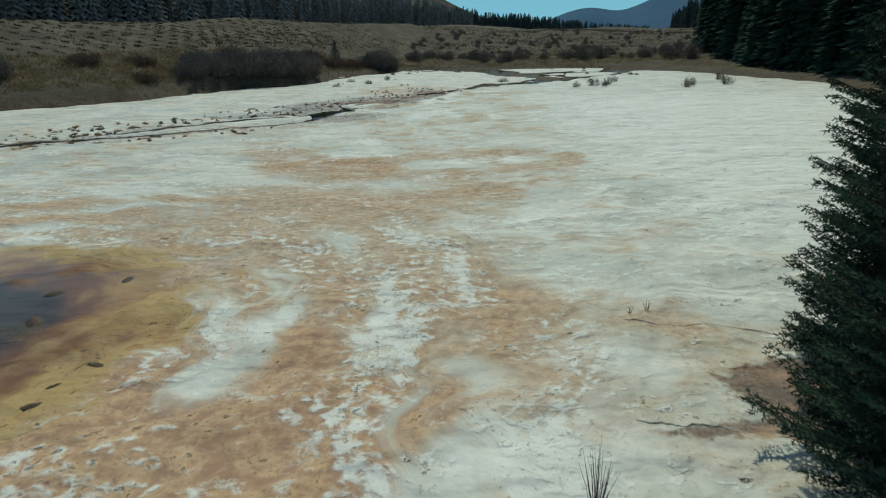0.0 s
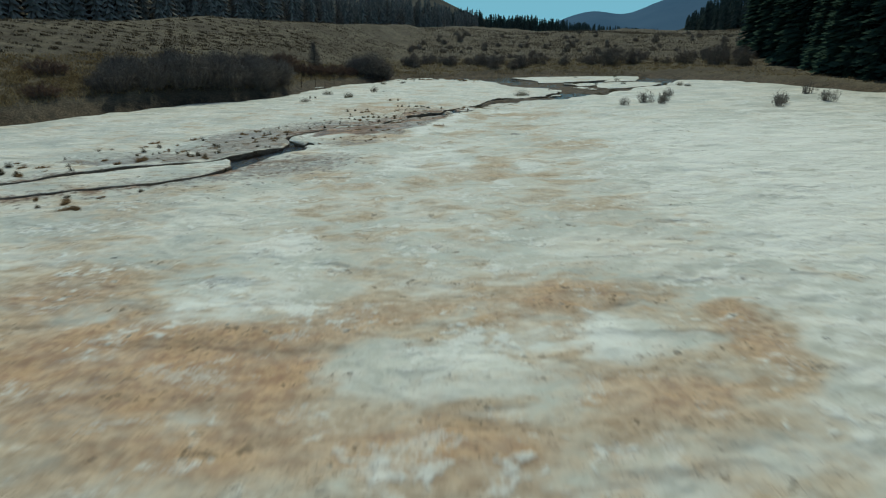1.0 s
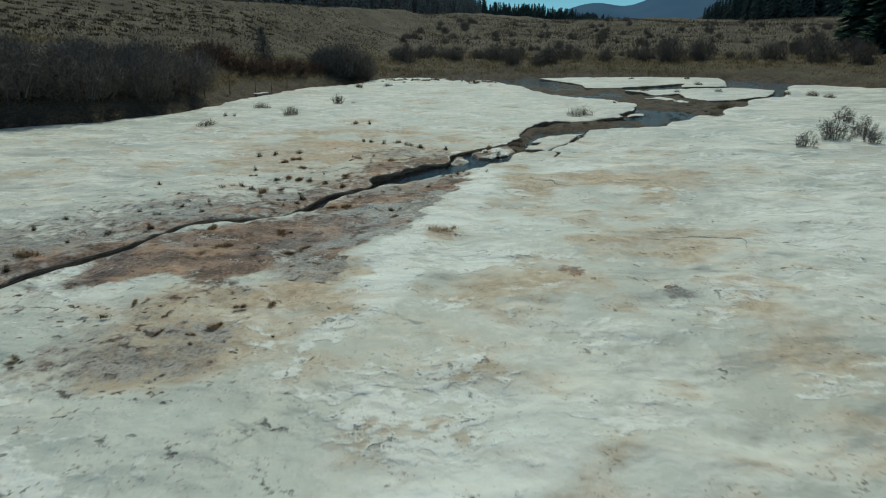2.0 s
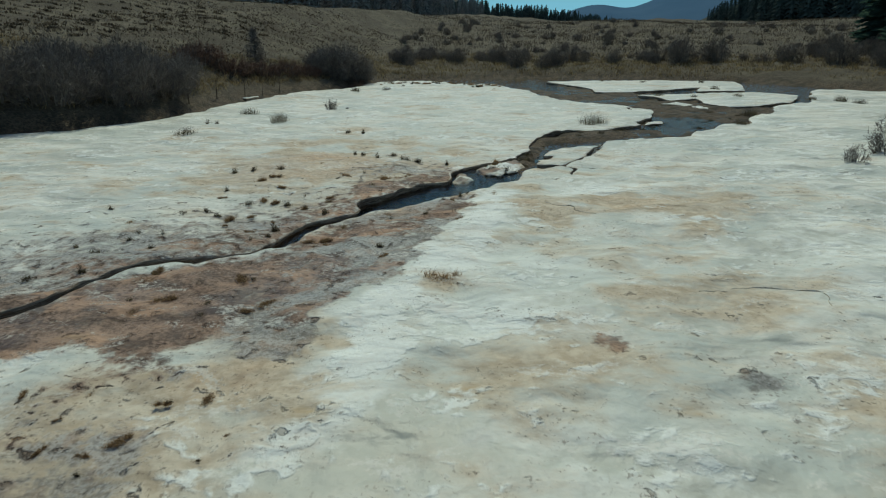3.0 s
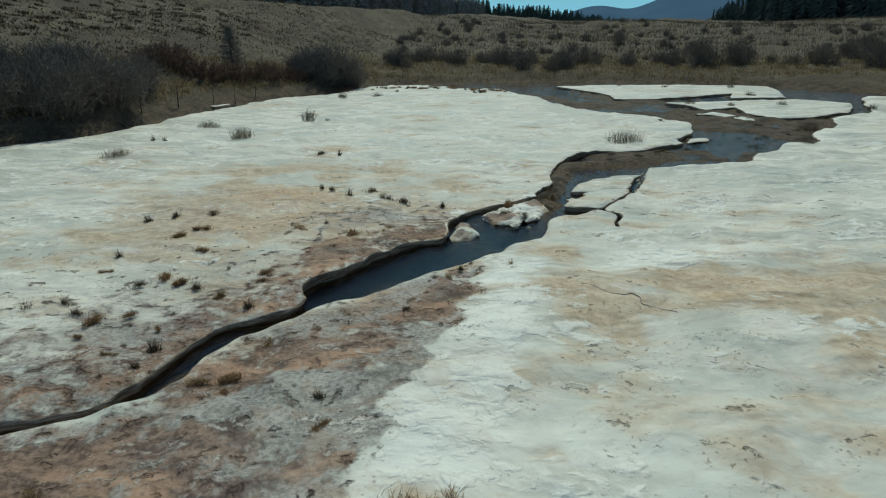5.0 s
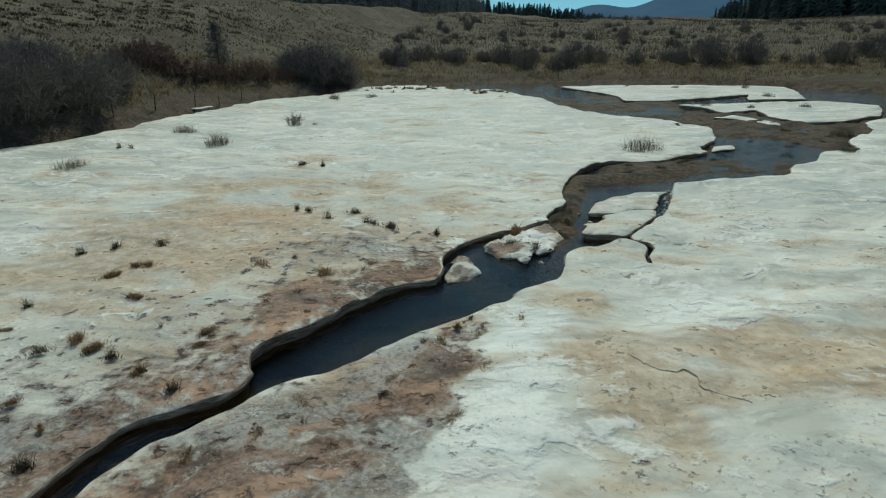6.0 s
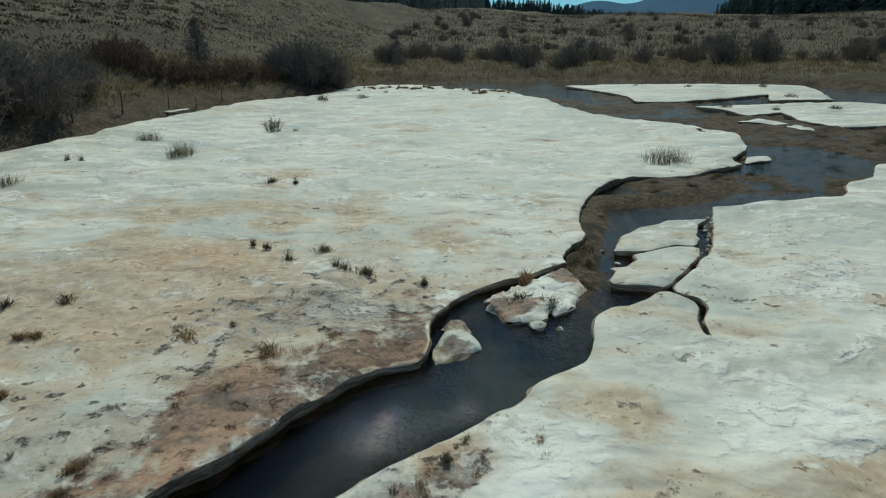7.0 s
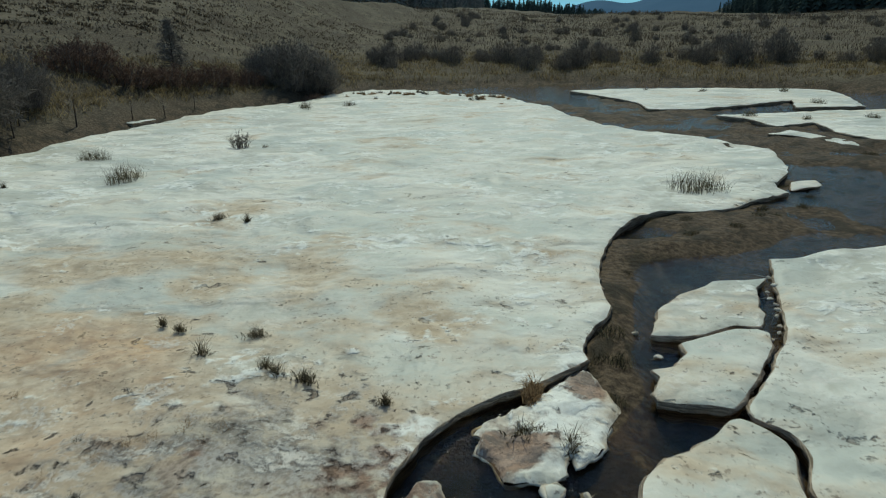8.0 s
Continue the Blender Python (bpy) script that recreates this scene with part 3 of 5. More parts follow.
# wet moss; the spots beside the spruces also paint in the trees' shadow
MOSS_SHADE_SPOTS = [(4.9, 8.7, 0.9, 0.7, 0.72), (3.6, 7.5, 1.1, 0.2, 0.85), (5.6, 8.0, 0.9, 1.0, 0.85), (-6.5, 40.6, 0.5, 0.6, 0.4), (1.6, 51.1, 0.3, 0.4, 1.0), (-4.8, 52.1, 0.7, 0.6, 0.6),
              (-5.5, 51.6, 0.8, 0.8, 0.8), (-4.9, 53.4, 0.9, 0.6, 0.5), (-3.0, 60.3, 0.4, 0.4, 0.6), (-0.5, 58.6, 0.5, 0.8, 0.4), (-3.6, 64.1, 0.3, 0.3, 0.6),
              (-3.0, 64.6, 0.2, 0.2, 0.5), (-2.7, 62.9, 0.3, 0.3, 0.5), (-4.0, 62.7, 0.4, 0.2, 0.35)]


def ridge_line(x, y):
    """Where the white ridge begins beside the low wet ground."""
    at = np.interp(y, [40, 48, 49.9, 51.4, 52.0, 52.5, 53.5, 54.4, 55.6, 57.5, 59.2, 60.3, 61], [-7.5, -3.2, -2.45, -2.3, -2.75, -2.2, -1.55, -1.33, -0.88, -0.3, 0.0, 0.27, 0.35])
    return at + 0.16 * waves(x, y, ((1.6, 0.7), (0.7, 0.5)), 91)


def stain_fields(me, xy):
    """Where the ice is stained: stored per point, for the material."""
    x, y = xy[:, 0], xy[:, 1]
    west, east = resampled(WEST_BANK + WEST_EDGE[:4], 0.5), resampled(EAST_BANK, 0.5)
    dw, de = gap_to(west, xy, False), gap_to(east, xy, False)
    on_west = x < np.interp(y, [p[1] for p in WEST_BANK[6:]], [p[0] for p in WEST_BANK[6:]], left=-99, right=30)
    r = np.hypot(x - POOL[0], y - POOL[1])
    ochre = 0.32 * np.exp(-((r - 7.5) / 5.5) ** 2) * step01(26 - y, 0, 8) + 0.10 * step01(y, 14, 20) * step01(-y, -47, -36) * step01(-x, -9, -3)
    rings = r + 0.5 * waves(x, y, ((4, 0.7), (1.8, 0.4)), 17)
    ochre += 0.24 * np.sin(rings * 3.3) * (1 - step01(r, 8.5, 13)) * step01(r, 5, 6.5)
    for spots in (STAIN_NEAR, STAIN_MIDDLE, STAIN_FAR):
        for cx, cy, rx, ry, k in spots:
            ochre += 1.25 * k * blob(x, y, cx, cy, 1.2 * rx, 1.2 * ry)
    ochre += 0.12 * blob(x, y, -2.5, 14, 4.5, 3.5) + 0.45 * blob(x, y, 1.3, 11.6, 0.9, 0.6) + 0.3 * blob(x, y, -4, 19.8, 3.5, 2.6) + 0.2 * blob(x, y, 0.5, 21, 3, 2) + 0.1 * blob(x, y, -4, 66, 7, 7) * on_west
    ochre += 0.3 * blob(x, y, -5, 7, 3, 1.6) + 0.12 * blob(x, y, 1, 50, 6, 4) + 0.4 * blob(x, y, -4.6, 48.4, 2.0, 1.3) + 0.3 * blob(x, y, -6.8, 67.9, 2.5, 1.4) + 0.15 * blob(x, y, -2.3, 67.5, 1.5, 1)
    ochre += 0.3 * blob(x, y, -4.5, 62.8, 3.6, 1.6) + 0.25 * blob(x, y, -6, 62, 4, 3) + 0.14 * blob(x, y, 4, 59, 6, 6) + 0.25 * blob(x, y, 16, 91, 10, 9)
    ochre += 0.47 - 0.16 * step01(x, 4, 10) * step01(y, 12, 20) - 0.06 * step01(y, 66, 74) + 0.12 * waves(x, y, ((9, 0.7), (4, 0.5)), 21)
    ochre = np.clip(ochre, 0, 1)
    # the low wet ground between the stream and the white ridge on its near side
    ridge = ridge_line(x, y)
    low = step01(ridge - x, -0.1, 0.35) * (~on_west) * (0.45 * step01(y, 46, 48) * step01(-x, 3.2, 4.2) + (1 - 0.45 * step01(-x, 3.2, 4.2)) * step01(y + 0.35 * waves(x, y, ((2, 1.0),), 61), 50.4, 51.3)) * step01(-y, -61, -59.2)
    rust = low * (1 - 0.2 * step01(y, 55.5, 59)) * (0.58 + 0.36 * step01(2.4 - de, 0.0, 1.6) * step01(-y, -57, -53) + 0.24 * waves(x, y, ((3.0, 1.0), (1.3, 0.6)), 51)) + 0.74 * on_west * np.exp(-(dw / 1.9) ** 2) * step01(y, 45, 52) * step01(-y, -66, -62)
    for cx, cy, rx, ry, k in MOSS_SHADE_SPOTS:
        rust += k * blob(x, y, cx, cy, 1.2 * rx, 1.2 * ry)
    rust += 0.8 * blob(x, y, 0.45, 63.1, 0.3, 0.3) + 0.9 * blob(x, y, 1.4, 64.2, 0.22, 0.3) + 0.75 * np.exp(-(np.minimum(dw, de) / 0.9) ** 2) * step01(-y, -46, -40)
    # last blob: brown ground, with the spruces' shade painted into it
    rust += 0.4 * blob(x, y, -5.5, 42.5, 3.0, 3.0) + 0.85 * blob(x, y, -0.4, 61.9, 0.35, 0.45) + 0.9 * blob(x, y, 6.9, 6.6, 1.5, 2.2)
    grey = (0.92 - 0.3 * np.exp(-(de / 0.35) ** 2)) * low + (0.66 + 0.22 * step01(-y, -60, -56)) * on_west * np.exp(-(dw / 5.0) ** 2) * step01(y, 30, 45) * step01(-y, -70, -60) + 1.1 * blob(x, y, 3.25, 50.1, 0.55, 0.3)
    grey += 0.66 * blob(x, y, -5.5, 43.0, 3.6, 3.8) + 0.4 * blob(x, y, -2.5, 63.2, 2.2, 1.0)
    grey += 0.6 * np.exp(-(np.minimum(dw, de) / 3.0) ** 2) * step01(-y, -46, -40)
    grey += 0.42 * blob(x, y, -3.9, 67.6, 1.6, 0.5) + 0.35 * blob(x, y, -6.5, 69.0, 2.0, 0.5) + 0.3 * blob(x, y, -4.6, 48.2, 2.0, 1.2)
    grey += 0.55 * blob(x, y, -10.5, 50, 3.2, 2.6) * on_west
    grey *= 1 - 0.9 * blob(x, y, 0.9, 63.5, 1.3, 1.2)
    pool = np.interp(r + 0.4 * waves(x, y, ((3, 1.0), (1.2, 0.5)), 8), [2.3, 2.9, 3.7, 4.9, 5.7], [1.0, 0.70, 0.36, 0.20, 0.0])
    bend = 1 - step01(r, 9, 17)
    ang = np.arctan2(y - POOL[1], x - POOL[0])
    rw = r + waves(x, y, ((5, 0.5), (2.2, 0.3)), 14)
    flow = np.stack([ang * 7.5, rw, np.zeros_like(x)], 1)
    white = 0.55 * step01(x, 4, 11) * step01(y, 11, 18) * step01(-y, -62, -46) + 0.7 * np.exp(-((x - ridge - 0.45) / 0.5) ** 2) * step01(y, 46, 50) * step01(-y, -61, -58)
    for spots in (CRUST_NEAR, CRUST_FAR):
        for cx, cy, rx, ry, k in spots:
            white += k * blob(x, y, cx, cy, 1.1 * rx, 1.1 * ry)
    white += 0.9 * blob(x, y, 1.2, 63.5, 0.5, 0.6)
    ochre = np.clip(ochre - 0.22 * white, 0, 1)
    white += 0.3 * np.exp(-((r - 9) / 4.5) ** 2)
    for name, data in (("ochre", ochre), ("rust", np.clip(rust, 0, 1)), ("grey", np.clip(grey, 0, 1)), ("pool", pool), ("bend", bend), ("white", np.clip(white, 0, 1)), ("iron", 0.91 + 0.1 * blob(x, y, -5, 7, 3, 1.6) + 0.05 * blob(x, y, -1, 25.5, 8, 5) + 0.22 * blob(x, y, -2.5, 7.5, 5, 3.5) - 0.14 * step01(y, 28, 46) + 0.1 * blob(x, y, -5, 64.4, 3, 3) + 0.2 * blob(x, y, -1, 59, 1.5, 1.5))):
        at = me.attributes.new(name, "FLOAT", "POINT")
        at.data.foreach_set("value", data.astype(np.float32))
    at = me.attributes.new("flow", "FLOAT_VECTOR", "POINT")
    at.data.foreach_set("vector", flow.astype(np.float32).ravel())
    return low


def ice_top(x, y):
    """Relief of the ice's upper face."""
    z = waves(x, y, ((6, 0.045), (2.4, 0.036), (1.0, 0.026)), 31)
    r = np.hypot(x - POOL[0], y - POOL[1])
    z -= 0.11 * step01(5.8 - r, 0.0, 3.0)
    ridge = ridge_line(x, y)
    z += 0.10 * np.exp(-((x - ridge - 0.5) / 0.8) ** 2) * step01(y, 45, 50) * step01(-y, -61, -58)
    ring = np.hypot((x - 8.0) / 1.8, (y - 59.2) / 1.05)
    z += 0.05 * np.exp(-((ring - 1) / 0.16) ** 2)
    return 0.075 * np.tanh(z / 0.075)


def ice_slab(name, outline, spacing, label, lift=0.0, tilt=(0.0, 0.0), thick=THICK, category="ice sheet", lip=0.03, rough=0.5, wall=WALL):
    """A slab of ice: a relief top triangulated inside the outline, broken side walls and a flat underside."""
    poly = np.array(outline)
    n = len(poly)
    rng = np.random.RandomState(len(outline))
    nxt, prv = np.roll(poly, -1, axis=0), np.roll(poly, 1, axis=0)
    tang = nxt - prv
    tang /= np.linalg.norm(tang, axis=1)[:, None] + 1e-9
    turn = 0.5 * np.sum(poly[:, 0] * nxt[:, 1] - nxt[:, 0] * poly[:, 1])
    inward = np.stack([-tang[:, 1], tang[:, 0]], 1) * (1 if turn > 0 else -1)
    pts = []
    for x0, x1, y0, y1, s in spacing:
        gx, gy = np.meshgrid(np.arange(x0, x1, s), np.arange(y0, y1, s))
        g = np.stack([gx.ravel(), gy.ravel()], 1) + rng.uniform(-0.3, 0.3, (gx.size, 2)) * s
        g = g[inside(poly, g)]
        if s < 4:
            g = g[gap_to(poly, g) > min(0.5 * s, 0.14)]
        pts.append(g)
    ring = poly + inward * 0.07
    ring = ring[inside(poly, ring)]
    ring = ring[gap_to(poly, ring) > 0.045]
    free = np.concatenate(pts + [ring])
    allp = [Vector(p) for p in np.concatenate([poly, free])]
    edges = [(i, (i + 1) % n) for i in range(n)]
    vs, es, fs, ov, _, _ = geometry.delaunay_2d_cdt(allp, edges, [], 1, 1e-5)
    xy = np.array([(v.x, v.y) for v in vs])
    rim = gap_to(poly, xy) < 0.004
    cx, cy = poly.mean(0)
    z = lift + ice_top(xy[:, 0], xy[:, 1]) * (1 if name.endswith("sheet") else rough) + tilt[0] * (xy[:, 0] - cx) + tilt[1] * (xy[:, 1] - cy)
    if rough > 1:
        z = z + waves(xy[:, 0], xy[:, 1], ((0.6, 0.020), (0.25, 0.014)), 77)
    z = np.where(rim, z - lip, z)
    faces = []
    for f in fs:
        c = sum((xy[i] for i in f), np.zeros(2)) / len(f)
        a, b, d = (xy[i] for i in f[:3])
        faces.append(tuple(f) if (b[0] - a[0]) * (d[1] - a[1]) - (b[1] - a[1]) * (d[0] - a[0]) > 0 else tuple(reversed(f)))
    # keep what lies inside
    mids = np.array([xy[list(f)].mean(0) for f in faces])
    keep = inside(poly, mids)
    faces = [f for f, k in zip(faces, keep) if k]
    thing = new(name)
    verts = np.concatenate([xy, z[:, None]], 1)
    top = mesh_of("ice_top", verts.tolist(), faces, ICE, True)
    stain_fields(top, xy)
    part("ice_top", top, thing)
    # walls: rim, a bulged middle, an undercut foot
    zr = np.interp(np.arange(n), np.arange(n), lift + ice_top(poly[:, 0], poly[:, 1]) * (1 if name.endswith("sheet") else rough)
                   + tilt[0] * (poly[:, 0] - cx) + tilt[1] * (poly[:, 1] - cy)) - lip
    wv, wf = [], []
    prof = ((0.0, 0.0), (-0.022, -0.10), (-0.004, -0.24), (0.022, -0.42), (0.04, -0.66), (0.05, -1.0))
    for k, (din, dz) in enumerate(prof):
        for i in range(n):
            j = 0.05 * noise.noise(Vector((poly[i][0] * 5, poly[i][1] * 5, k * 0.9))) + 0.03 * noise.noise(Vector((poly[i][0] * 16, poly[i][1] * 16, k * 1.7))) if k else 0
            p = poly[i] + inward[i] * (din + j)
            wv.append((p[0], p[1], zr[i] + dz * thick))
    for k in range(len(prof) - 1):
        for i in range(n):
            i2 = (i + 1) % n
            q = (k * n + i, k * n + i2, (k + 1) * n + i2, (k + 1) * n + i)
            wf.append(q if turn < 0 else tuple(reversed(q)))
    part("ice_edge", mesh_of("ice_edge", wv, wf, wall, True), thing, "brown layered broken edge of the ice")
    return tagged(thing, label, category, "ice sheets")


def line(*pieces):
    out = []
    for pts, step, amp in pieces:
        out.append(ragged(resampled(pts, step), amp, 1.1))
    return np.concatenate([p[:-1] if i < len(out) - 1 else p for i, p in enumerate(out)])


west_far = line((WEST_BANK[:8], 0.6, 0.06), (WEST_BANK[7:] + WEST_EDGE[:14], 0.10, 0.055), (WEST_EDGE[13:], 0.3, 0.12), (WEST_EDGE[-1:] + WEST_SHORE[:7], 0.4, 0.18),
                (WEST_SHORE[6:] , 1.0, 0.3))
ice_slab("west_ice_sheet", west_far,
         ((-10, 10, 50, 80, 0.2), (-20, -10, 50, 90, 0.5), (-10, 10, 80, 104, 0.5), (-30, -20, 30, 80, 1.2), (-20, -6, 30, 50, 0.6), (-70, -30, 10, 60, 3.0)),
         "white melting ice with ochre stains and grass poking through", category="ice sheet")
east_all = line((EAST_BANK[:9], 0.6, 0.06), (EAST_BANK[8:] + EAST_EDGE[:20], 0.11, 0.04), (EAST_EDGE[19:], 0.25, 0.08), (EAST_EDGE[-1:] + EAST_SHORE[:7], 0.5, 0.2), (EAST_SHORE[6:], 1.2, 0.25))
ice_slab("east_ice_sheet", east_all,
         ((-12, 12, 1, 46, 0.26), (-9, 12, 46, 72, 0.2), (12, 37, 1, 90, 0.9), (-30, -12, 1, 46, 0.9), (-60, -30, -14, 30, 3.0), (-30, 12, -14, 1, 1.5)),
         "wide white ice sheet with orange and ochre iron stains", category="ice sheet")


def floe(outline, label, step=0.12, amp=0.04, grid=0.2, corner=0.2, **kw):
    pts = ragged(resampled(outline, step, True, corner), amp, 1.4)
    lo, hi = pts.min(0), pts.max(0)
    return ice_slab("ice_floe", pts, ((lo[0], hi[0], lo[1], hi[1], grid),), label, category="ice floe", **kw)


floe([(2.87, 65.24), (3.28, 65.43), (3.73, 65.58), (4.04, 65.57), (4.14, 65.47), (3.98, 65.08), (3.74, 64.72), (3.52, 64.39), (3.08, 63.9), (2.95, 63.77), (2.36, 63.86), (2.17, 63.94),
      (2.16, 64.09), (2.35, 64.39), (2.3, 64.56), (2.6, 64.66), (2.87, 65.01)],
     "pale cracked floe tilted beside the stream", step=0.06, amp=0.03, grid=0.12, tilt=(0.02, 0.0), lift=-0.02, corner=0.05)
floe([(2.9, 66.29), (3.36, 66.8), (4.17, 67.41), (5.05, 67.5), (4.73, 67.12), (4.43, 66.37), (4.38, 66.08), (4.14, 65.69), (3.77, 65.70), (3.31, 65.53), (2.9, 65.46), (2.56, 65.56), (2.81, 66.0)],
     "pale floe with a worn edge beside the crack", step=0.06, amp=0.035, grid=0.12, tilt=(0.02, -0.01), lift=-0.03, corner=0.05)
floe([(0.09, 63.56), (0.28, 63.67), (0.47, 63.72), (0.75, 63.99), (1.12, 64.29), (1.48, 64.58), (1.69, 64.17), (1.71, 63.83), (1.52, 63.42), (1.44, 63.23), (1.25, 63.01), (1.06, 62.88),
      (1.04, 63.05), (0.95, 63.01), (0.93, 62.76), (0.78, 62.64), (0.55, 62.68), (0.34, 62.72), (0.24, 62.96), (0.08, 63.09), (0.14, 63.32), (0.06, 63.46)],
     "lumpy pinkish ice block fallen into the stream with grass", step=0.05, amp=0.05, grid=0.06, lift=-0.10, tilt=(0.0, 0.03), thick=0.09, rough=1.05, wall=LIP, lip=0.06, corner=0.2)
floe([(-0.66, 61.5), (-0.03, 61.89), (-0.2, 62.3), (-0.5, 62.4), (-0.68, 61.95)], "small pinkish ice piece under the bank", step=0.06, grid=0.06, lift=-0.12, thick=0.08, rough=1.05, wall=LIP, lip=0.05)
floe([(-0.6, 62.45), (-0.47, 62.66), (-0.31, 62.7), (-0.25, 62.51), (-0.2, 62.36), (-0.4, 62.34)], "crumbled ice heap under the bank", step=0.05, grid=0.06, lift=-0.12, thick=0.08, rough=1.05, wall=LIP, lip=0.05)
floe([(0.72, 62.59), (0.83, 62.63), (0.9, 62.55), (0.83, 62.44), (0.73, 62.44)], "small rounded bit of ice in the stream", step=0.04, amp=0.02, grid=0.05, lift=-0.13, thick=0.07, rough=1.05, wall=LIP, lip=0.04)
floe([(7.4, 99.9), (11, 100.6), (16.6, 100.6), (21.5, 99.1), (23.4, 98.6), (22.3, 94.3), (20.5, 89.8), (17, 89.7), (18.5, 93.0), (12.3, 89.6), (9.7, 89.9), (9.9, 92.8), (8.5, 97.6)],
     "long white floe on the brown mud flat", step=0.3, amp=0.12, grid=0.6)
floe([(12, 87.1), (15.9, 88), (20.5, 88.4), (22.4, 86), (20.2, 82.4), (17.4, 80.3), (15.2, 80), (14.7, 82.3), (15.1, 84.5), (13.2, 83.9), (12.9, 85.7)],
     "white floe with a cracked rim on the mud", step=0.3, amp=0.1, grid=0.6)
floe([(12.0, 82.1), (13.2, 82.8), (13.7, 81.6), (14.2, 80.3), (13.8, 79.3), (13.1, 81.3)], "thin broken ice plate lying on mud", step=0.2, amp=0.05, grid=0.3, thick=0.12, lift=-0.06)
floe([(8.6, 73.6), (9.6, 74.0), (9.7, 74.5), (9.0, 74.4)], "small drift ice piece in the stream", step=0.1, amp=0.04, grid=0.2, thick=0.08, lift=-0.1)
floe([(-8.25, 49.0), (-7.4, 48.45), (-7.55, 48.15), (-8.4, 48.65)], "broken ice slab tilted up beside the stream bend", step=0.08, amp=0.04, grid=0.12, thick=0.14, lift=0.06, tilt=(0.0, 0.4))
floe([(-15.3, 85.9), (-14.75, 87.3), (-14.5, 87.2), (-14.95, 85.8)], "thin strip of leftover ice on the muddy bank", step=0.1, amp=0.05, grid=0.2, thick=0.2, lift=0.14)
floe([(-21.2, 34.75), (-19.2, 35.2), (-15, 37.4), (-12.65, 38.7), (-10.5, 39.65), (-9.5, 41.2), (-9.3, 42.6), (-9.9, 43.9), (-11.5, 42.75), (-14.9, 41.05), (-17, 38.6), (-19.2, 36.2)], "long ice strip between two narrow cracks", step=0.3, amp=0.06, grid=0.6)

# thin melt water standing in the pool
rim = resampled([(POOL[0] + 5.3 * math.cos(a / 9 * math.pi) * (1 + 0.08 * math.sin(3 * a)), POOL[1] + 5.0 * math.sin(a / 9 * math.pi)) for a in range(18)], 0.3, True)
tagged(new("melt_water", mesh_of("melt_water", [(x, y, -0.045) for x, y in rim], [tuple(range(len(rim)))], MELT)),
       "shallow brown meltwater standing in a hollow of the ice", "water", kind="structure")


# ---- bushes, rushes and grass ----
def willow_meshes(seed, width, height, stems, twig_r):
    """A leafless bush: arching stems from a wide root, with side branches and fine twigs."""
    rng = np.random.RandomState(seed)
    thick, thin = [], []
    for _ in range(stems):
        a = rng.uniform(0, 2 * math.pi)
        spread = rng.uniform(0.0, 1.0) ** 0.55
        out = np.array([math.cos(a), math.sin(a), 0])
        root = out * 0.36 * width * spread * rng.uniform(0.6, 1.1)
        dome = math.sqrt(max(1 - 0.86 * spread ** 2, 0.05))
        tip = out * width * 0.5 * spread + np.array([0, 0, height * dome * rng.uniform(0.72, 1.08)])
        mid = root * 0.5 + tip * 0.5 + rng.normal(0, 0.05 * height, 3)
        pts = [root - (0, 0, 0.15), mid, tip]
        thick.append((pts, [twig_r * 2.0, twig_r * 1.5, twig_r * 0.5]))
        for _ in range(8):
            t = rng.uniform(0.05, 1.0)
            k = min(int(t * 2), 1)
            f = t * 2 - k
            p = np.array(pts[k]) * (1 - f) + np.array(pts[k + 1]) * f
            d = out * spread * 0.5 + rng.normal(0, 0.55, 3) + (0, 0, 0.45)
            d = d / np.linalg.norm(d) * height * rng.uniform(0.12, 0.30)
            thin.append(([p, p + d], [twig_r, twig_r * 0.5]))
            for _ in range(4):
                b = p + d * rng.uniform(0.2, 0.95)
                dd = d * 0.3 + rng.normal(0, 0.07 * height, 3) + (0, 0, 0.03 * height)
                thin.append(([b, b + dd], [twig_r * 0.8, twig_r * 0.4]))
    return tubes(thick, 3), tubes(thin, 3)


def willow_bush(seed, width, height, stems, label, twigs=TWIG, group="willow bushes", name="willow_bush", category="bush", twig_r=0.012):
    (v1, f1), (v2, f2) = willow_meshes(seed, width, height, stems, twig_r)
    thing = new(name)
    part("stem_clump", mesh_of("stem_clump", v1, f1, TWIG), thing)
    part("twig_crown", mesh_of("twig_crown", v2, f2, twigs), thing, "mesh of fine bare twigs")
    return tagged(thing, label, category, group)


def spread(makers, spots, seed):
    """Stand the bushes at the spots (x, y, scale): each maker's first one moves, the rest are copies."""
    rng = np.random.RandomState(seed)
    used = set()
    for i, (x, y, s) in enumerate(spots):
        src = makers[i % len(makers)]
        m = pose(x, y, height_at(x, y) - 0.15, 0, 0, rng.uniform(0, 360)) @ Matrix.Diagonal((s, s * rng.uniform(0.9, 1.1), s * rng.uniform(0.9, 1.1), 1))
        if src in used:
            ob = copy_thing(src, m)
            ob.matrix_basis = m
        else:
            src.matrix_basis = m
            used.add(src)


dark = [willow_bush(11 + k, 5.2, 2.7, 190, "dark leafless willow bush on the brown bank") for k in range(3)]
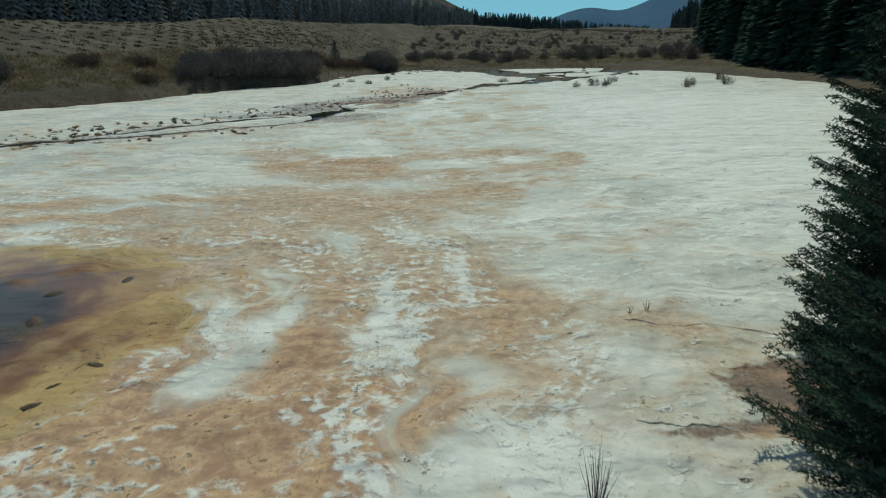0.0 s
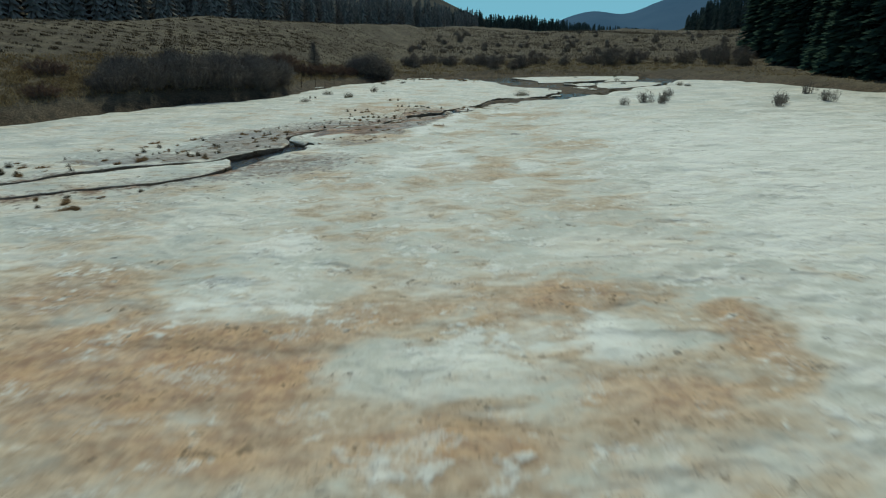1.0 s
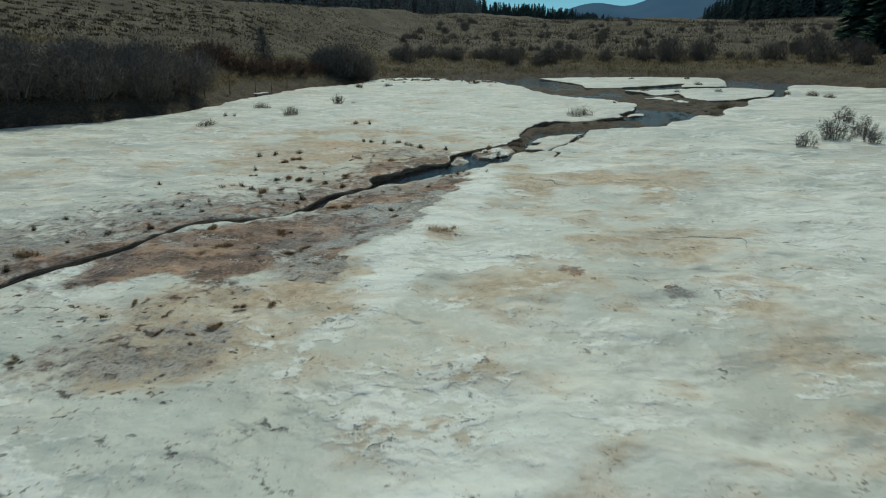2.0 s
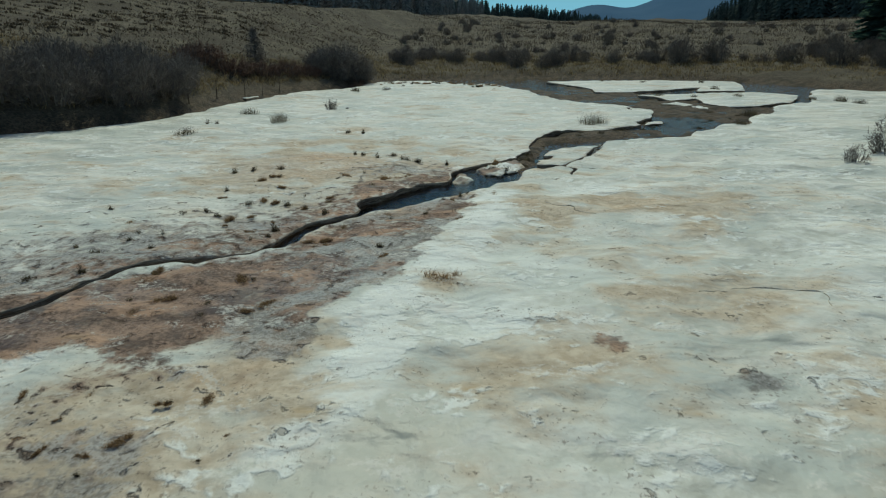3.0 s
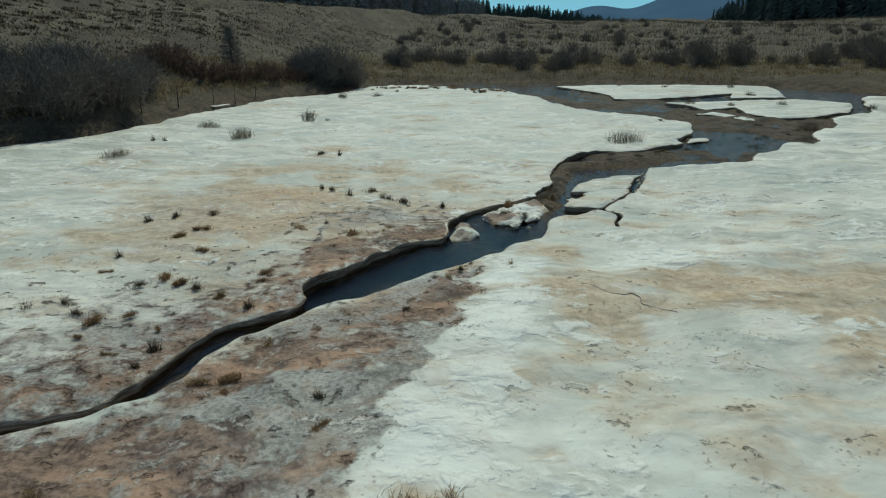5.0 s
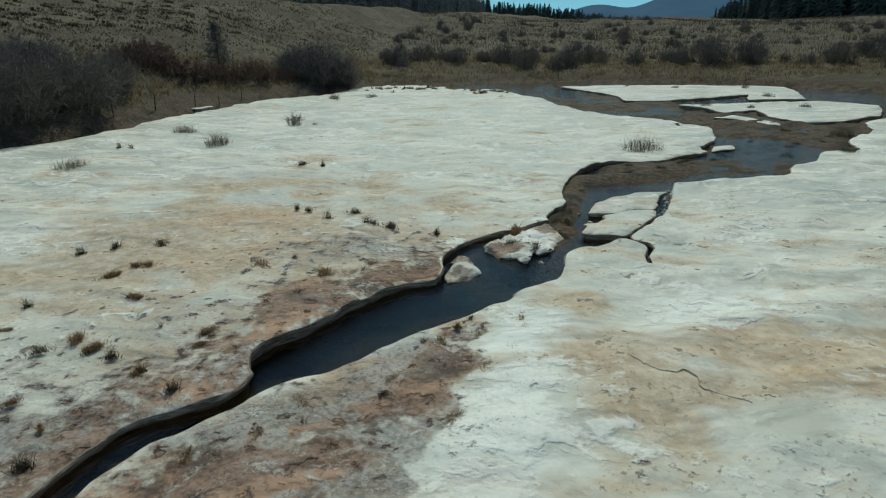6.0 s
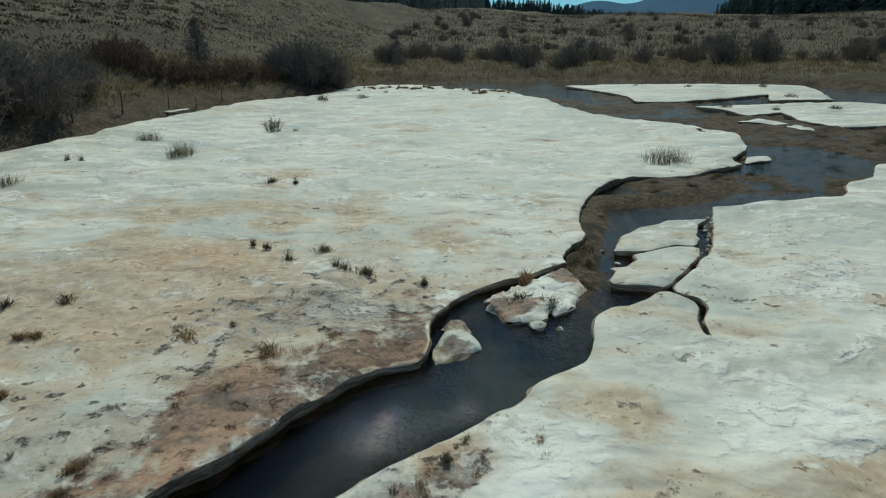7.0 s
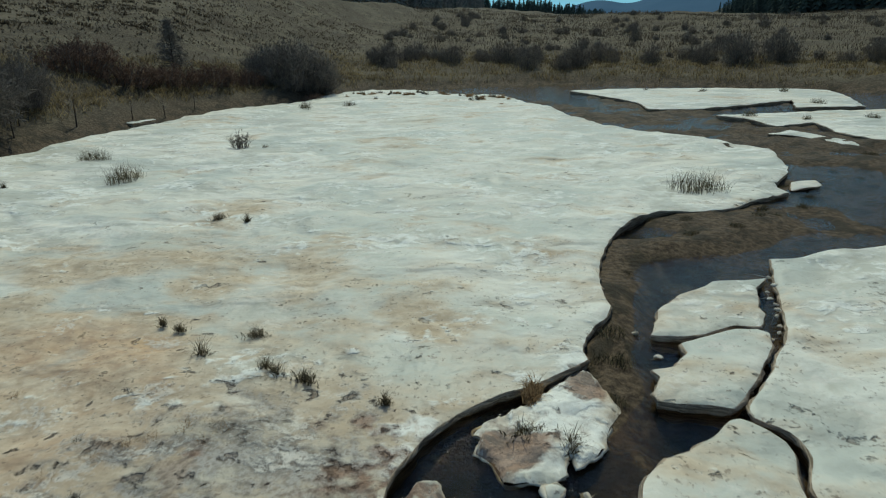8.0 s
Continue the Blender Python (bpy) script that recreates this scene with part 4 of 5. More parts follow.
spread(dark, [(-18.4, 83.4, 0.65), (-18.2, 79.8, 0.9), (-19.0, 76.8, 0.95), (-21.0, 74.4, 0.95), (-23.4, 72.4, 1.02), (-25.7, 69.8, 0.88), (-27.4, 67.4, 0.72), (-20.4, 80.4, 0.8),
              (-22.4, 77.2, 0.8), (-25.4, 74.4, 0.75), (-28.2, 71.0, 0.7), (-42, 52, 1.0), (-45, 48, 1.0), (-40, 55.5, 0.7), (-10.9, 98.8, 1.05), (-12.2, 99.6, 0.8), (-9.6, 99.9, 0.75)], 4)
low = [willow_bush(31 + k, 3.6, 1.2, 110, "low red-brown leafless shrub on the bank", TWIG_RED, "low shrubs", "shrub") for k in range(2)]
spread(low, [(-18.0, 91.4, 1.1), (-19.9, 90.6, 1.2), (-16.2, 93.2, 1.0), (-14.6, 95.0, 0.95), (-13.2, 96.6, 0.8), (-20.8, 93.0, 1.0), (-9.0, 96.8, 0.5), (-36, 63, 1.0), (-33, 68, 1.1),
             (-30, 62.5, 0.8), (-9.6, 99.6, 0.6)], 5)
brush = [willow_bush(51 + k, 3.0, 2.2, 60, "grey-brown bare bush in the marshy meadow", TWIG_GREY, "meadow bushes") for k in range(3)]
rng = np.random.RandomState(77)
spots = []
for _ in range(42):
    x = rng.uniform(-9, 44)
    spots.append((x, 113.5 + rng.normal(0, 2.2) - 0.12 * max(x - 15, 0), rng.uniform(0.35, 0.85)))
for _ in range(150):
    x = rng.uniform(-9, 62)
    y = 113 + rng.uniform(0, 1) ** 1.3 * 55 - 0.10 * max(x - 15, 0)
    spots.append((x, y, rng.uniform(0.2, 0.55)))
spots += [(4.2, 113, 0.9), (10.2, 112.6, 0.9), (22.5, 109.0, 1.1), (25.2, 108.5, 1.0), (35.5, 104, 1.1), (37.5, 101, 0.9), (31.8, 106.5, 0.9)]
spread(brush, spots, 6)

# shrubs that stand in the ice
ice_shrubs = [willow_bush(71 + k, 1.1, 0.85, 26, "small bare grey shrub frozen into the ice", TWIG, "shrubs in the ice", "shrub", "bush", 0.006) for k in range(2)]
for ob in ice_shrubs:
    ob.location.z = 0.0
used = set()
for i, (x, y, s) in enumerate([(12.6, 63.6, 0.7), (14.6, 65.1, 1.15), (16.3, 66.2, 0.9), (15.6, 64.5, 0.7), (22.6, 61.3, 0.9), (23.6, 63.0, 1.1), (29.6, 70.4, 1.1), (27.8, 64.2, 1.2), (17.9, 70.2, 0.8),
                               (-8.0, 80.0, 0.75)]):
    src = ice_shrubs[i % 2]
    m = pose(x, y, -0.02, 0, 0, 67 * i) @ Matrix.Diagonal((s, s, s, 1))
    if src in used:
        copy_thing(src, m).matrix_basis = m
    else:
        src.matrix_basis = m
        used.add(src)


def tuft(seed, radius, height, count, label, material, group, name="rush_tuft", width=0.008, lean=0.35):
    rng = np.random.RandomState(seed)
    spots = []
    for _ in range(count):
        a, r = rng.uniform(0, 6.283), radius * rng.uniform(0, 1) ** 0.6
        spots.append((r * math.cos(a), 0.6 * r * math.sin(a), -0.45 * height * (r / radius) ** 2 * rng.uniform(0.3, 1.4)))
    v, f = blades(rng, spots, height, lean, width)
    return tagged(new(name, mesh_of(name, v, f, material)), label, "grass tuft", group)


def stand(src, spots, turn=40.0):
    for i, (x, y, z, s) in enumerate(spots):
        m = pose(x, y, z, 0, 0, turn * i) @ Matrix.Diagonal((s, s, s, 1))
        ob = src if i == 0 else copy_thing(src, m)
        ob.matrix_basis = m


wide = tuft(3, 0.6, 0.46, 380, "dark green-brown rush clump standing in white ice", RUSH, "rush clumps", "rush_tuft", 0.0036, 0.62)
stand(wide, [(-12.2, 77.9, 0, 0.95), (-9.7, 75.0, 0, 1.1), (6.0, 73.2, 0, 1.25), (-12.7, 70.5, 0, 0.9), (-8.4, 91.8, 0, 0.9), (-6.1, 92.7, 0, 0.7), (23.1, 82.4, 0, 0.9), (23.4, 81.0, 0, 0.7),
             (21.9, 83.3, 0, 0.6), (18.9, 91.2, 0, 0.7), (12.7, 72.6, -0.05, 0.8), (14.8, 76.3, -0.1, 1.0), (15.5, 98.2, 0, 0.5), (20.2, 97.4, 0, 0.7), (13.3, 86.6, 0, 0.6), (15.2, 85.3, 0, 0.5), (18.2, 85.6, 0, 0.6), (12.2, 99.2, 0, 0.4)], 75)
SEDGE = grass_material("dark_sedge", (0.045, 0.040, 0.028), (0.17, 0.14, 0.09))


def matted_tuft(seed, label, material, group, name, upright, mat, size, tall, lean):
    """A tuft in the ice: flattened dead blades over the root, with a few that stand."""
    rng = np.random.RandomState(seed)
    lobes = [(rng.normal(0, 0.3 * size), rng.normal(0, 0.16 * size)) for _ in range(rng.randint(2, 5))]

    def spots(n, wide):
        out = []
        for _ in range(n):
            cx, cy = lobes[rng.randint(len(lobes))]
            out.append((cx + rng.normal(0, wide * size), cy + rng.normal(0, 0.55 * wide * size), rng.uniform(-0.01, 0.01)))
        return out

    thing = new(name)
    v, f = blades(rng, spots(mat, 0.42), 0.055, 2.6, 0.006)
    tagged(part("dead_mat", mesh_of("dead_mat", v, f, material), thing), kind="stuff")
    v, f = blades(rng, spots(upright, 0.26), tall, lean, 0.0032)
    tagged(part("standing_grass", mesh_of("standing_grass", v, f, material), thing), kind="stuff")
    return tagged(thing, label, "grass tuft", group)


small_kinds = [matted_tuft(100 + k, "small dark sedge tuft poking through the ice", SEDGE, "sedge tufts", "sedge_tuft", 46 + 14 * k, 70, 0.11 + 0.03 * k, 0.20 - 0.02 * k, 0.6 + 0.2 * k) for k in range(4)]
straw_kinds = [matted_tuft(120 + k, "rusty dry grass tuft in thawing ice", RUSTY, "dry grass tufts", "grass_tuft", 60, 240, 0.13 + 0.03 * k, 0.13, 1.0) for k in range(3)]
placed = set()


def plant(kinds, x, y, z, s, turn, pick, flat=1.0):
    """Stand one of the kinds at a place: the first use moves it, later ones are copies."""
    src = kinds[pick % len(kinds)]
    m = pose(x, y, z, 0, 0, turn) @ Matrix.Diagonal((s, s, s * flat, 1))
    ob = copy_thing(src, m) if src in placed else src
    ob.matrix_basis = m
    placed.add(src)


for i, (x, y, s) in enumerate([(-13.1, 74.1, 1.4), (-12.6, 74.1, 1.2), (-6.95, 79.7, 1.2), (-5.5, 71.05, 1.0), (-4.75, 70.9, 1.0), (-4.33, 65.8, 0.8), (-3.98, 65.64, 0.8), (-2.9, 65.43, 0.9), (-3.35, 64.85, 1.3),
                               (-2.5, 64.5, 1.1), (-2.22, 64.4, 1.2), (-1.95, 64.3, 1.0), (-0.88, 63.8, 0.8), (-7.76, 62.6, 1.0), (-7.3, 63.0, 1.0), (-6.4, 63.1, 1.2)]):
    plant(small_kinds, x, y, -0.015, s, 35 * (i % 5) - 60, i)
for i, (x, y, z, s) in enumerate([(-6.2, 61.95, 0, 1.0), (-6.5, 61.4, 0, 1.0), (-4.09, 61.96, 0, 1.3), (-3.3, 63.0, 0, 1.0), (0.76, 64.1, -0.05, 1.3),
                                  (-0.9, 53.4, 0, 1.5), (-0.7, 53.55, 0, 1.2), (-2.9, 63.2, 0, 1.1), (-3.7, 62.8, 0, 0.8), (-2.58, 63.1, 0, 1.0), (-2.8, 61.5, 0, 1.3), (-2.5, 61.4, 0, 1.1), (-2.1, 61.7, 0, 1.2)]):
    plant(straw_kinds, x, y, z, s, 65 * i, i)
plant(small_kinds, 0.62, 63.34, -0.085, 1.3, 10, 3, 0.6)
plant(small_kinds, 0.98, 63.2, -0.085, 1.25, 80, 2, 0.6)
# more of both, thickly along the two banks
rng = np.random.RandomState(123)
bank = resampled(WEST_BANK[6:], 0.4)
extra_s, extra_d = [], []
for _ in range(120):
    p = bank[rng.randint(len(bank))]
    away = abs(rng.normal(0, 2.3)) + 0.25
    extra_s.append((p[0] - away * 0.8, p[1] + away * 0.55, 0.0, rng.uniform(0.4, 0.95)))
for _ in range(90):
    y = rng.uniform(47.5, 60)
    e = np.interp(y, [p[1] for p in EAST_BANK[14:]], [p[0] for p in EAST_BANK[14:]])
    w = np.interp(y, [40, 48, 50.5, 53.5, 56.5, 58.5, 60.2], [-7.5, -3.6, -2.6, -1.7, -0.6, 0.0, 0.6])
    extra_d.append((e + 0.2 + rng.uniform(0, 1) * max(w - e, 0.2), y, -0.01, rng.uniform(0.4, 1.0) * (1.0 if y > 50.5 else 0.55)))
for _ in range(130):
    x = rng.uniform(-32, -9)
    extra_s.append((x, np.interp(x, [-36, -24, -19.7, -15, -9.7], [27, 33, 36.3, 41.6, 45]) + abs(rng.normal(0, 3.4)) + 0.3, 0.0, rng.uniform(0.6, 1.5)))
for _ in range(50):
    x = rng.uniform(-32, -9)
    extra_d.append((x, np.interp(x, [-36, -24, -19.2, -15, -10.3, -8.6], [26.1, 31.9, 34.7, 36.9, 39.1, 42.6]) - abs(rng.normal(0, 1.3)) - 0.4, 0.0, rng.uniform(0.7, 1.5)))
for x, y, z, s in extra_s:
    plant(small_kinds if rng.uniform() < 0.6 else straw_kinds, x, y, z - 0.015, s, rng.uniform(0, 360), rng.randint(12))
for x, y, z, s in extra_d:
    plant(straw_kinds if rng.uniform() < 0.7 else small_kinds, x, y, z, s, rng.uniform(0, 360), rng.randint(12), 0.7)
for _ in range(46):
    x = rng.uniform(-7.5, 3.0)
    y = np.interp(x, [-8, -2.8, 0.3, 3], [99.5, 100.4, 98.2, 95.8]) - abs(rng.normal(0, 1.3))
    plant(small_kinds if rng.uniform() < 0.5 else straw_kinds, x, y, 0.0, rng.uniform(1.0, 1.5), rng.uniform(0, 360), rng.randint(12))
# tufts in the mud of the stream
mud = tuft(9, 0.3, 0.13, 150, "drowned brown grass tuft in the stream mud", RUSH, "stream tufts", "grass_tuft", 0.005, 1.3)
spots = [(1.9, 64.85, 0, 1.0), (2.0, 65.5, 0, 1.0), (1.55, 61.95, 0, 0.9), (1.7, 64.0, 0, 0.6), (8.9, 73.0, 0, 0.8), (8.0, 71.9, 0, 0.8), (13.6, 78.3, 0, 1.2), (10.9, 72.9, 0, 1.0), (4.2, 70.1, 0, 0.8), (2.9, 68.0, 0, 0.7)]
for _ in range(40):
    t = rng.uniform(0, 1)
    spots.append((2.5 + 12 * t + rng.normal(0, 1.0), 69 + 8 * t + rng.normal(0, 0.8), 0, rng.uniform(0.4, 0.9)))
spots = [(x, y, max(height_at(x, y), WATER_Z - 0.05), s) for x, y, z, s in spots]
stand(mud, spots, 50)

# thin willow shoots close to the first eye
def shoot_clump(seed, count, wide, tall):
    rng = np.random.RandomState(seed)
    thing = new("willow_clump")
    for _ in range(count):
        a, r = rng.uniform(0, 6.28), rng.uniform(0, 1) ** 0.6
        p = np.array([0.3 * r * wide * math.cos(a), 0.3 * r * wide * math.sin(a), 0])
        q = np.array([r * wide * math.cos(a), r * wide * math.sin(a), tall * rng.uniform(0.5, 1.0) * (1 - 0.3 * r)])
        v, f = tubes([([p, p * 0.4 + q * 0.5 + rng.normal(0, 0.012, 3), q], [0.0046, 0.0034, 0.0014])], 4)
        part("shoot", mesh_of("shoot", v, f, TWIG), thing)
    return tagged(thing, "clump of thin bare willow shoots in stained ice", "shrub", "willow clumps")


shoot_clump(8, 30, 0.26, 1.0).matrix_basis = pose(1.80, 6.15, -0.02)
shoot_clump(9, 9, 0.10, 0.30).matrix_basis = pose(3.9, 11.3, -0.01)
shoot_clump(10, 7, 0.09, 0.22).matrix_basis = pose(3.55, 11.2, -0.01)


def grass_stuff(name, label, material, pts, height, lean, width, seed):
    rng = np.random.RandomState(seed)
    z, _, _ = land_height(pts[:, :1], pts[:, 1:2])
    v, f = blades(rng, [(p[0], p[1], q) for p, q in zip(pts, z[:, 0])], height, lean, width)
    return tagged(new(name, mesh_of(name, v, f, material)), label, "grass", kind="stuff")


def scatter(seed, n, x0, x1, y0, y1, lo, hi, clump=0.0):
    """Points on the land at a distance lo to hi from the pond's outline."""
    rng = np.random.RandomState(seed)
    p = np.stack([rng.uniform(x0, x1, n * 3), rng.uniform(y0, y1, n * 3)], 1)
    pond = np.array(POND, float)
    d = gap_to(pond, p)
    p = p[(d > lo) & (d < hi) & ~inside(pond, p)][:n]
    if clump:
        p = np.repeat(p, 12, axis=0) + rng.normal(0, clump, (len(p) * 12, 2))
    return p


grass_stuff("bank_grass", "matted straw-coloured dry grass along the shore", STRAW, scatter(1, 1500, -42, 46, 46, 118, 1.7, 9, 0.28), 0.26, 1.5, 0.022, 1)
grass_stuff("shore_grass", "dense tangled brown grass on the left bank", STRAW, scatter(12, 2600, -34, -5, 58, 106, 1.5, 8, 0.22), 0.24, 1.6, 0.02, 13)
grass_stuff("marsh_grass", "brown dead marsh grass behind the far shore", STRAW, scatter(2, 1300, -12, 60, 100, 122, 0.5, 14, 0.3), 0.30, 0.8, 0.024, 2)
grass_stuff("meadow_brush", "dark low brush on the rising meadow", HEATH, scatter(3, 2400, -8, 90, 104, 190, 8, 95, 0.7), 0.42, 0.8, 0.03, 3)
grass_stuff("hillside_heath", "brown heath patches on the left slope", HEATH, scatter(14, 700, -34, -10, 70, 140, 5, 40, 0.8), 0.16, 1.8, 0.06, 15)
grass_stuff("meadow_straw", "pale dead grass clumps on the rising meadow", MEADOW, scatter(4, 1500, -70, 90, 70, 185, 5, 95, 0.6), 0.26, 1.2, 0.035, 4)

grass_stuff("golden_grass", "golden dead grass on the lower left slope", GOLD, scatter(21, 1500, -60, -27, 48, 84, 2.5, 13, 0.35), 0.24, 1.4, 0.03, 22)

# rows of planted tussocks on the left field
rng = np.random.RandomState(15)
rows = []
for i in range(34):
    for j in range(26):
        rows.append((-90 + i * 2.1 + 1.0 * (j % 2) + rng.normal(0, 0.2), 64 + j * 2.4 + rng.normal(0, 0.2) - i * 0.2))
rows = np.array(rows)
away = gap_to(np.array(POND, float), rows)
rows = rows[(away > 13) & (away < 36) & (rows[:, 0] < -20)]
rows = np.repeat(rows, 34, axis=0) + rng.normal(0, 1, (len(rows) * 34, 2)) * (0.34, 0.12)
grass_stuff("tussock_rows", "rows of small dark planted saplings on the field", TUSSOCK, rows, 0.22, 1.1, 0.05, 16)


# ---- trees ----
def spruce(seed, height, radius, whorl_gap, per_whorl, first=0.4):
    """A spruce: tapered trunk, drooping limbs with upturned tips, and needled twigs on both sides of each limb."""
    rng = np.random.RandomState(seed)
    trunk = [([(0, 0, -0.3), (0.03, 0, height * 0.3), (0, 0.04, height * 0.65), (0, 0, height)], [0.24, 0.19, 0.10, 0.012])]
    limbs, nv, nf = [], [], []
    z = first
    count = 0
    while z < height - 0.25:
        t = z / height
        for k in range(per_whorl):
            a = rng.uniform(0, 2 * math.pi)
            L = radius * (1 - t) ** 0.42 * rng.choice([rng.uniform(0.82, 1.02), rng.uniform(1.0, 1.2)], p=[0.85, 0.15]) * (1.04 - 0.04 * min(t * 6, 1)) + 0.12
            z0 = z + rng.uniform(-0.5, 0.5) * whorl_gap
            out = np.array([math.cos(a), math.sin(a), 0])
            side = np.array([-math.sin(a), math.cos(a), 0])
            n = 7
            u = np.linspace(0, 1, n)
            sag = L * (0.26 * (1 - t) + 0.02)
            h = z0 - sag * (1.7 * u - 1.6 * u ** 2.4) + 0.35 * L * t * u
            h = np.maximum(h, 0.16)
            bend = rng.normal(0, 0.10) * L
            pts = out * (u * L)[:, None] + side * (bend * u ** 2)[:, None] + np.array([0, 0, 1]) * h[:, None]
            limbs.append((pts, np.linspace(0.03, 0.004, n) * (0.5 + 0.5 * L / radius)))
            # needled twigs on both sides, all of a limb at once
            m = max(7, int(L / 0.07))
            s = np.repeat(np.linspace(0.14, 1.0, m), 2)
            sg = np.tile([-1.0, 1.0], m)
            k = 2 * m
            i = np.minimum((s * (n - 1)).astype(int), n - 2)
            f = (s * (n - 1) - i)[:, None]
            p = pts[i] * (1 - f) + pts[i + 1] * f
            l = (0.40 * (1 - s) + 0.11) * min(L, 2.2) / 2.2 * rng.uniform(0.7, 1.3, k) + 0.05
            d = out * 0.62 + side * (sg * 0.75)[:, None] + rng.normal(0, 0.10, (k, 3))
            d[:, 2] += rng.uniform(-1.0, 0.05, k) * (1.1 - s)
            d /= np.linalg.norm(d, axis=1, keepdims=True)
            w = np.cross(d, (0, 0, 1.0))
            w /= np.linalg.norm(w, axis=1, keepdims=True) + 1e-9
            w2 = np.cross(w, d)
            q = 13
            ang = rng.uniform(0, 2 * math.pi, (k, q, 1))
            root = p[:, None] + d[:, None] * (l[:, None, None] * np.linspace(0.05, 1, q)[None, :, None])
            rad = np.cos(ang) * w[:, None] + np.sin(ang) * w2[:, None]
            tip = root + rad * 0.046 + d[:, None] * 0.032
            fat = np.where(s < 0.6, 3.4, 1.0)[:, None, None]
            tip = root + (tip - root) * np.where(s < 0.55, 1.4, 1.0)[:, None, None]
            tri = np.stack([root - d[:, None] * 0.016 * fat, root + d[:, None] * 0.013 * fat, tip], 2).reshape(-1, 3)
            nf.append(np.arange(len(tri)).reshape(-1, 3) + count)
            nv.append(tri)
            count += len(tri)
        z += whorl_gap * (1 - 0.35 * t) * (1.0 if z < 6.5 else 2.6)
    return trunk, limbs, np.concatenate(nv), np.concatenate(nf)


def big_spruce(seed, height, radius, gap, count):
    trunk, limbs, nv, nf = spruce(seed, height, radius, gap, count, 0.10)
    thing = new("spruce_tree")
    v, f = tubes(trunk, 10)
    part("trunk", mesh_of("trunk", v, f, BARK, True), thing)
    v, f = tubes(limbs, 4)
    part("branch_frame", mesh_of("branch_frame", v, f, BARK), thing)
    part("foliage", mesh_of("foliage", nv, nf, NEEDLE), thing, "dense dark green needles")
    return tagged(thing, "tall dark green spruce with drooping needled branches", "tree", "spruces")


big_spruce(2, 17.0, 2.35, 0.18, 24).matrix_basis = pose(7.75, 8.3, 0.05)
# second spruce is assumed: added to block sky and darken the shaded corner
big_spruce(3, 15.0, 2.6, 0.2, 22).matrix_basis = pose(6.85, 6.05, 0.05)


def forest_spruce(seed, height, radius):
    """A spruce for the wood's edge: layered drooping limbs, each a fan of ragged sprays."""
    rng = np.random.RandomState(seed)
    verts, faces = [], []
    z = 0.5
    while z < height:
        t = z / height
        for _ in range(9):
            a = rng.uniform(0, 6.283)
            L = radius * (1 - t) ** 0.8 * rng.uniform(0.65, 1.15) + 0.15
            o = np.array([math.cos(a), math.sin(a), 0])
            s = np.array([-o[1], o[0], 0])
            drop = L * 0.35 * (1 - 0.6 * t)
            root = np.array([0, 0, z + rng.uniform(-0.2, 0.2)])
            for b in np.linspace(0.25, 1.0, 5):
                p = root + o * L * b * 0.8 - np.array([0, 0, drop * b])
                w = L * (0.42 - 0.26 * b) * rng.uniform(0.7, 1.2)
                i = len(verts)
                verts += [root + o * L * (b - 0.25) * 0.8 - np.array([0, 0, drop * (b - 0.25)]), p + s * w - (0, 0, 0.22 * w + 0.05), p + o * L * 0.22 - (0, 0, 0.05), p - s * w - (0, 0, 0.22 * w + 0.05)]
                faces += [(i, i + 1, i + 2), (i, i + 2, i + 3)]
        z += 0.36 * (1 - 0.4 * t)
    thing = new("spruce_tree")
    v, f = tubes([([(0, 0, -0.4), (0, 0, height * 0.5), (0, 0, height)], [0.22, 0.14, 0.02])], 6)
    part("trunk", mesh_of("trunk", v, f, BARK, True), thing)
    part("crown", mesh_of("crown", verts, faces, NEEDLE), thing)
    return tagged(thing, "dark spruce at the edge of a dense conifer wood", "tree", "wood edge spruces")


kinds = [forest_spruce(5, 14.5, 2.9), forest_spruce(6, 12.5, 2.6), forest_spruce(7, 16.0, 3.1)]
edge = resampled([(43.6, 114), (43.0, 107), (41.8, 96), (40.0, 84), (40.4, 72), (40.5, 62), (36.5, 50), (29, 39), (22.5, 28), (17, 18), (14.5, 8)], 2.6)
rng = np.random.RandomState(41)
used = set()
for i, (x, y) in enumerate(edge):
    for row in range(2):
        px, py = x + row * 3.4 + rng.uniform(0, 1.4), y + rng.uniform(-0.8, 0.8)
        src = kinds[rng.randint(3)]
        s = rng.uniform(0.8, 1.2)
        m = pose(px, py, height_at(px, py) - 0.1, 0, 0, rng.uniform(0, 360)) @ Matrix.Diagonal((s, s, s * rng.uniform(0.9, 1.15), 1))
        if src in used:
            copy_thing(src, m).matrix_basis = m
        else:
            src.matrix_basis = m
            used.add(src)


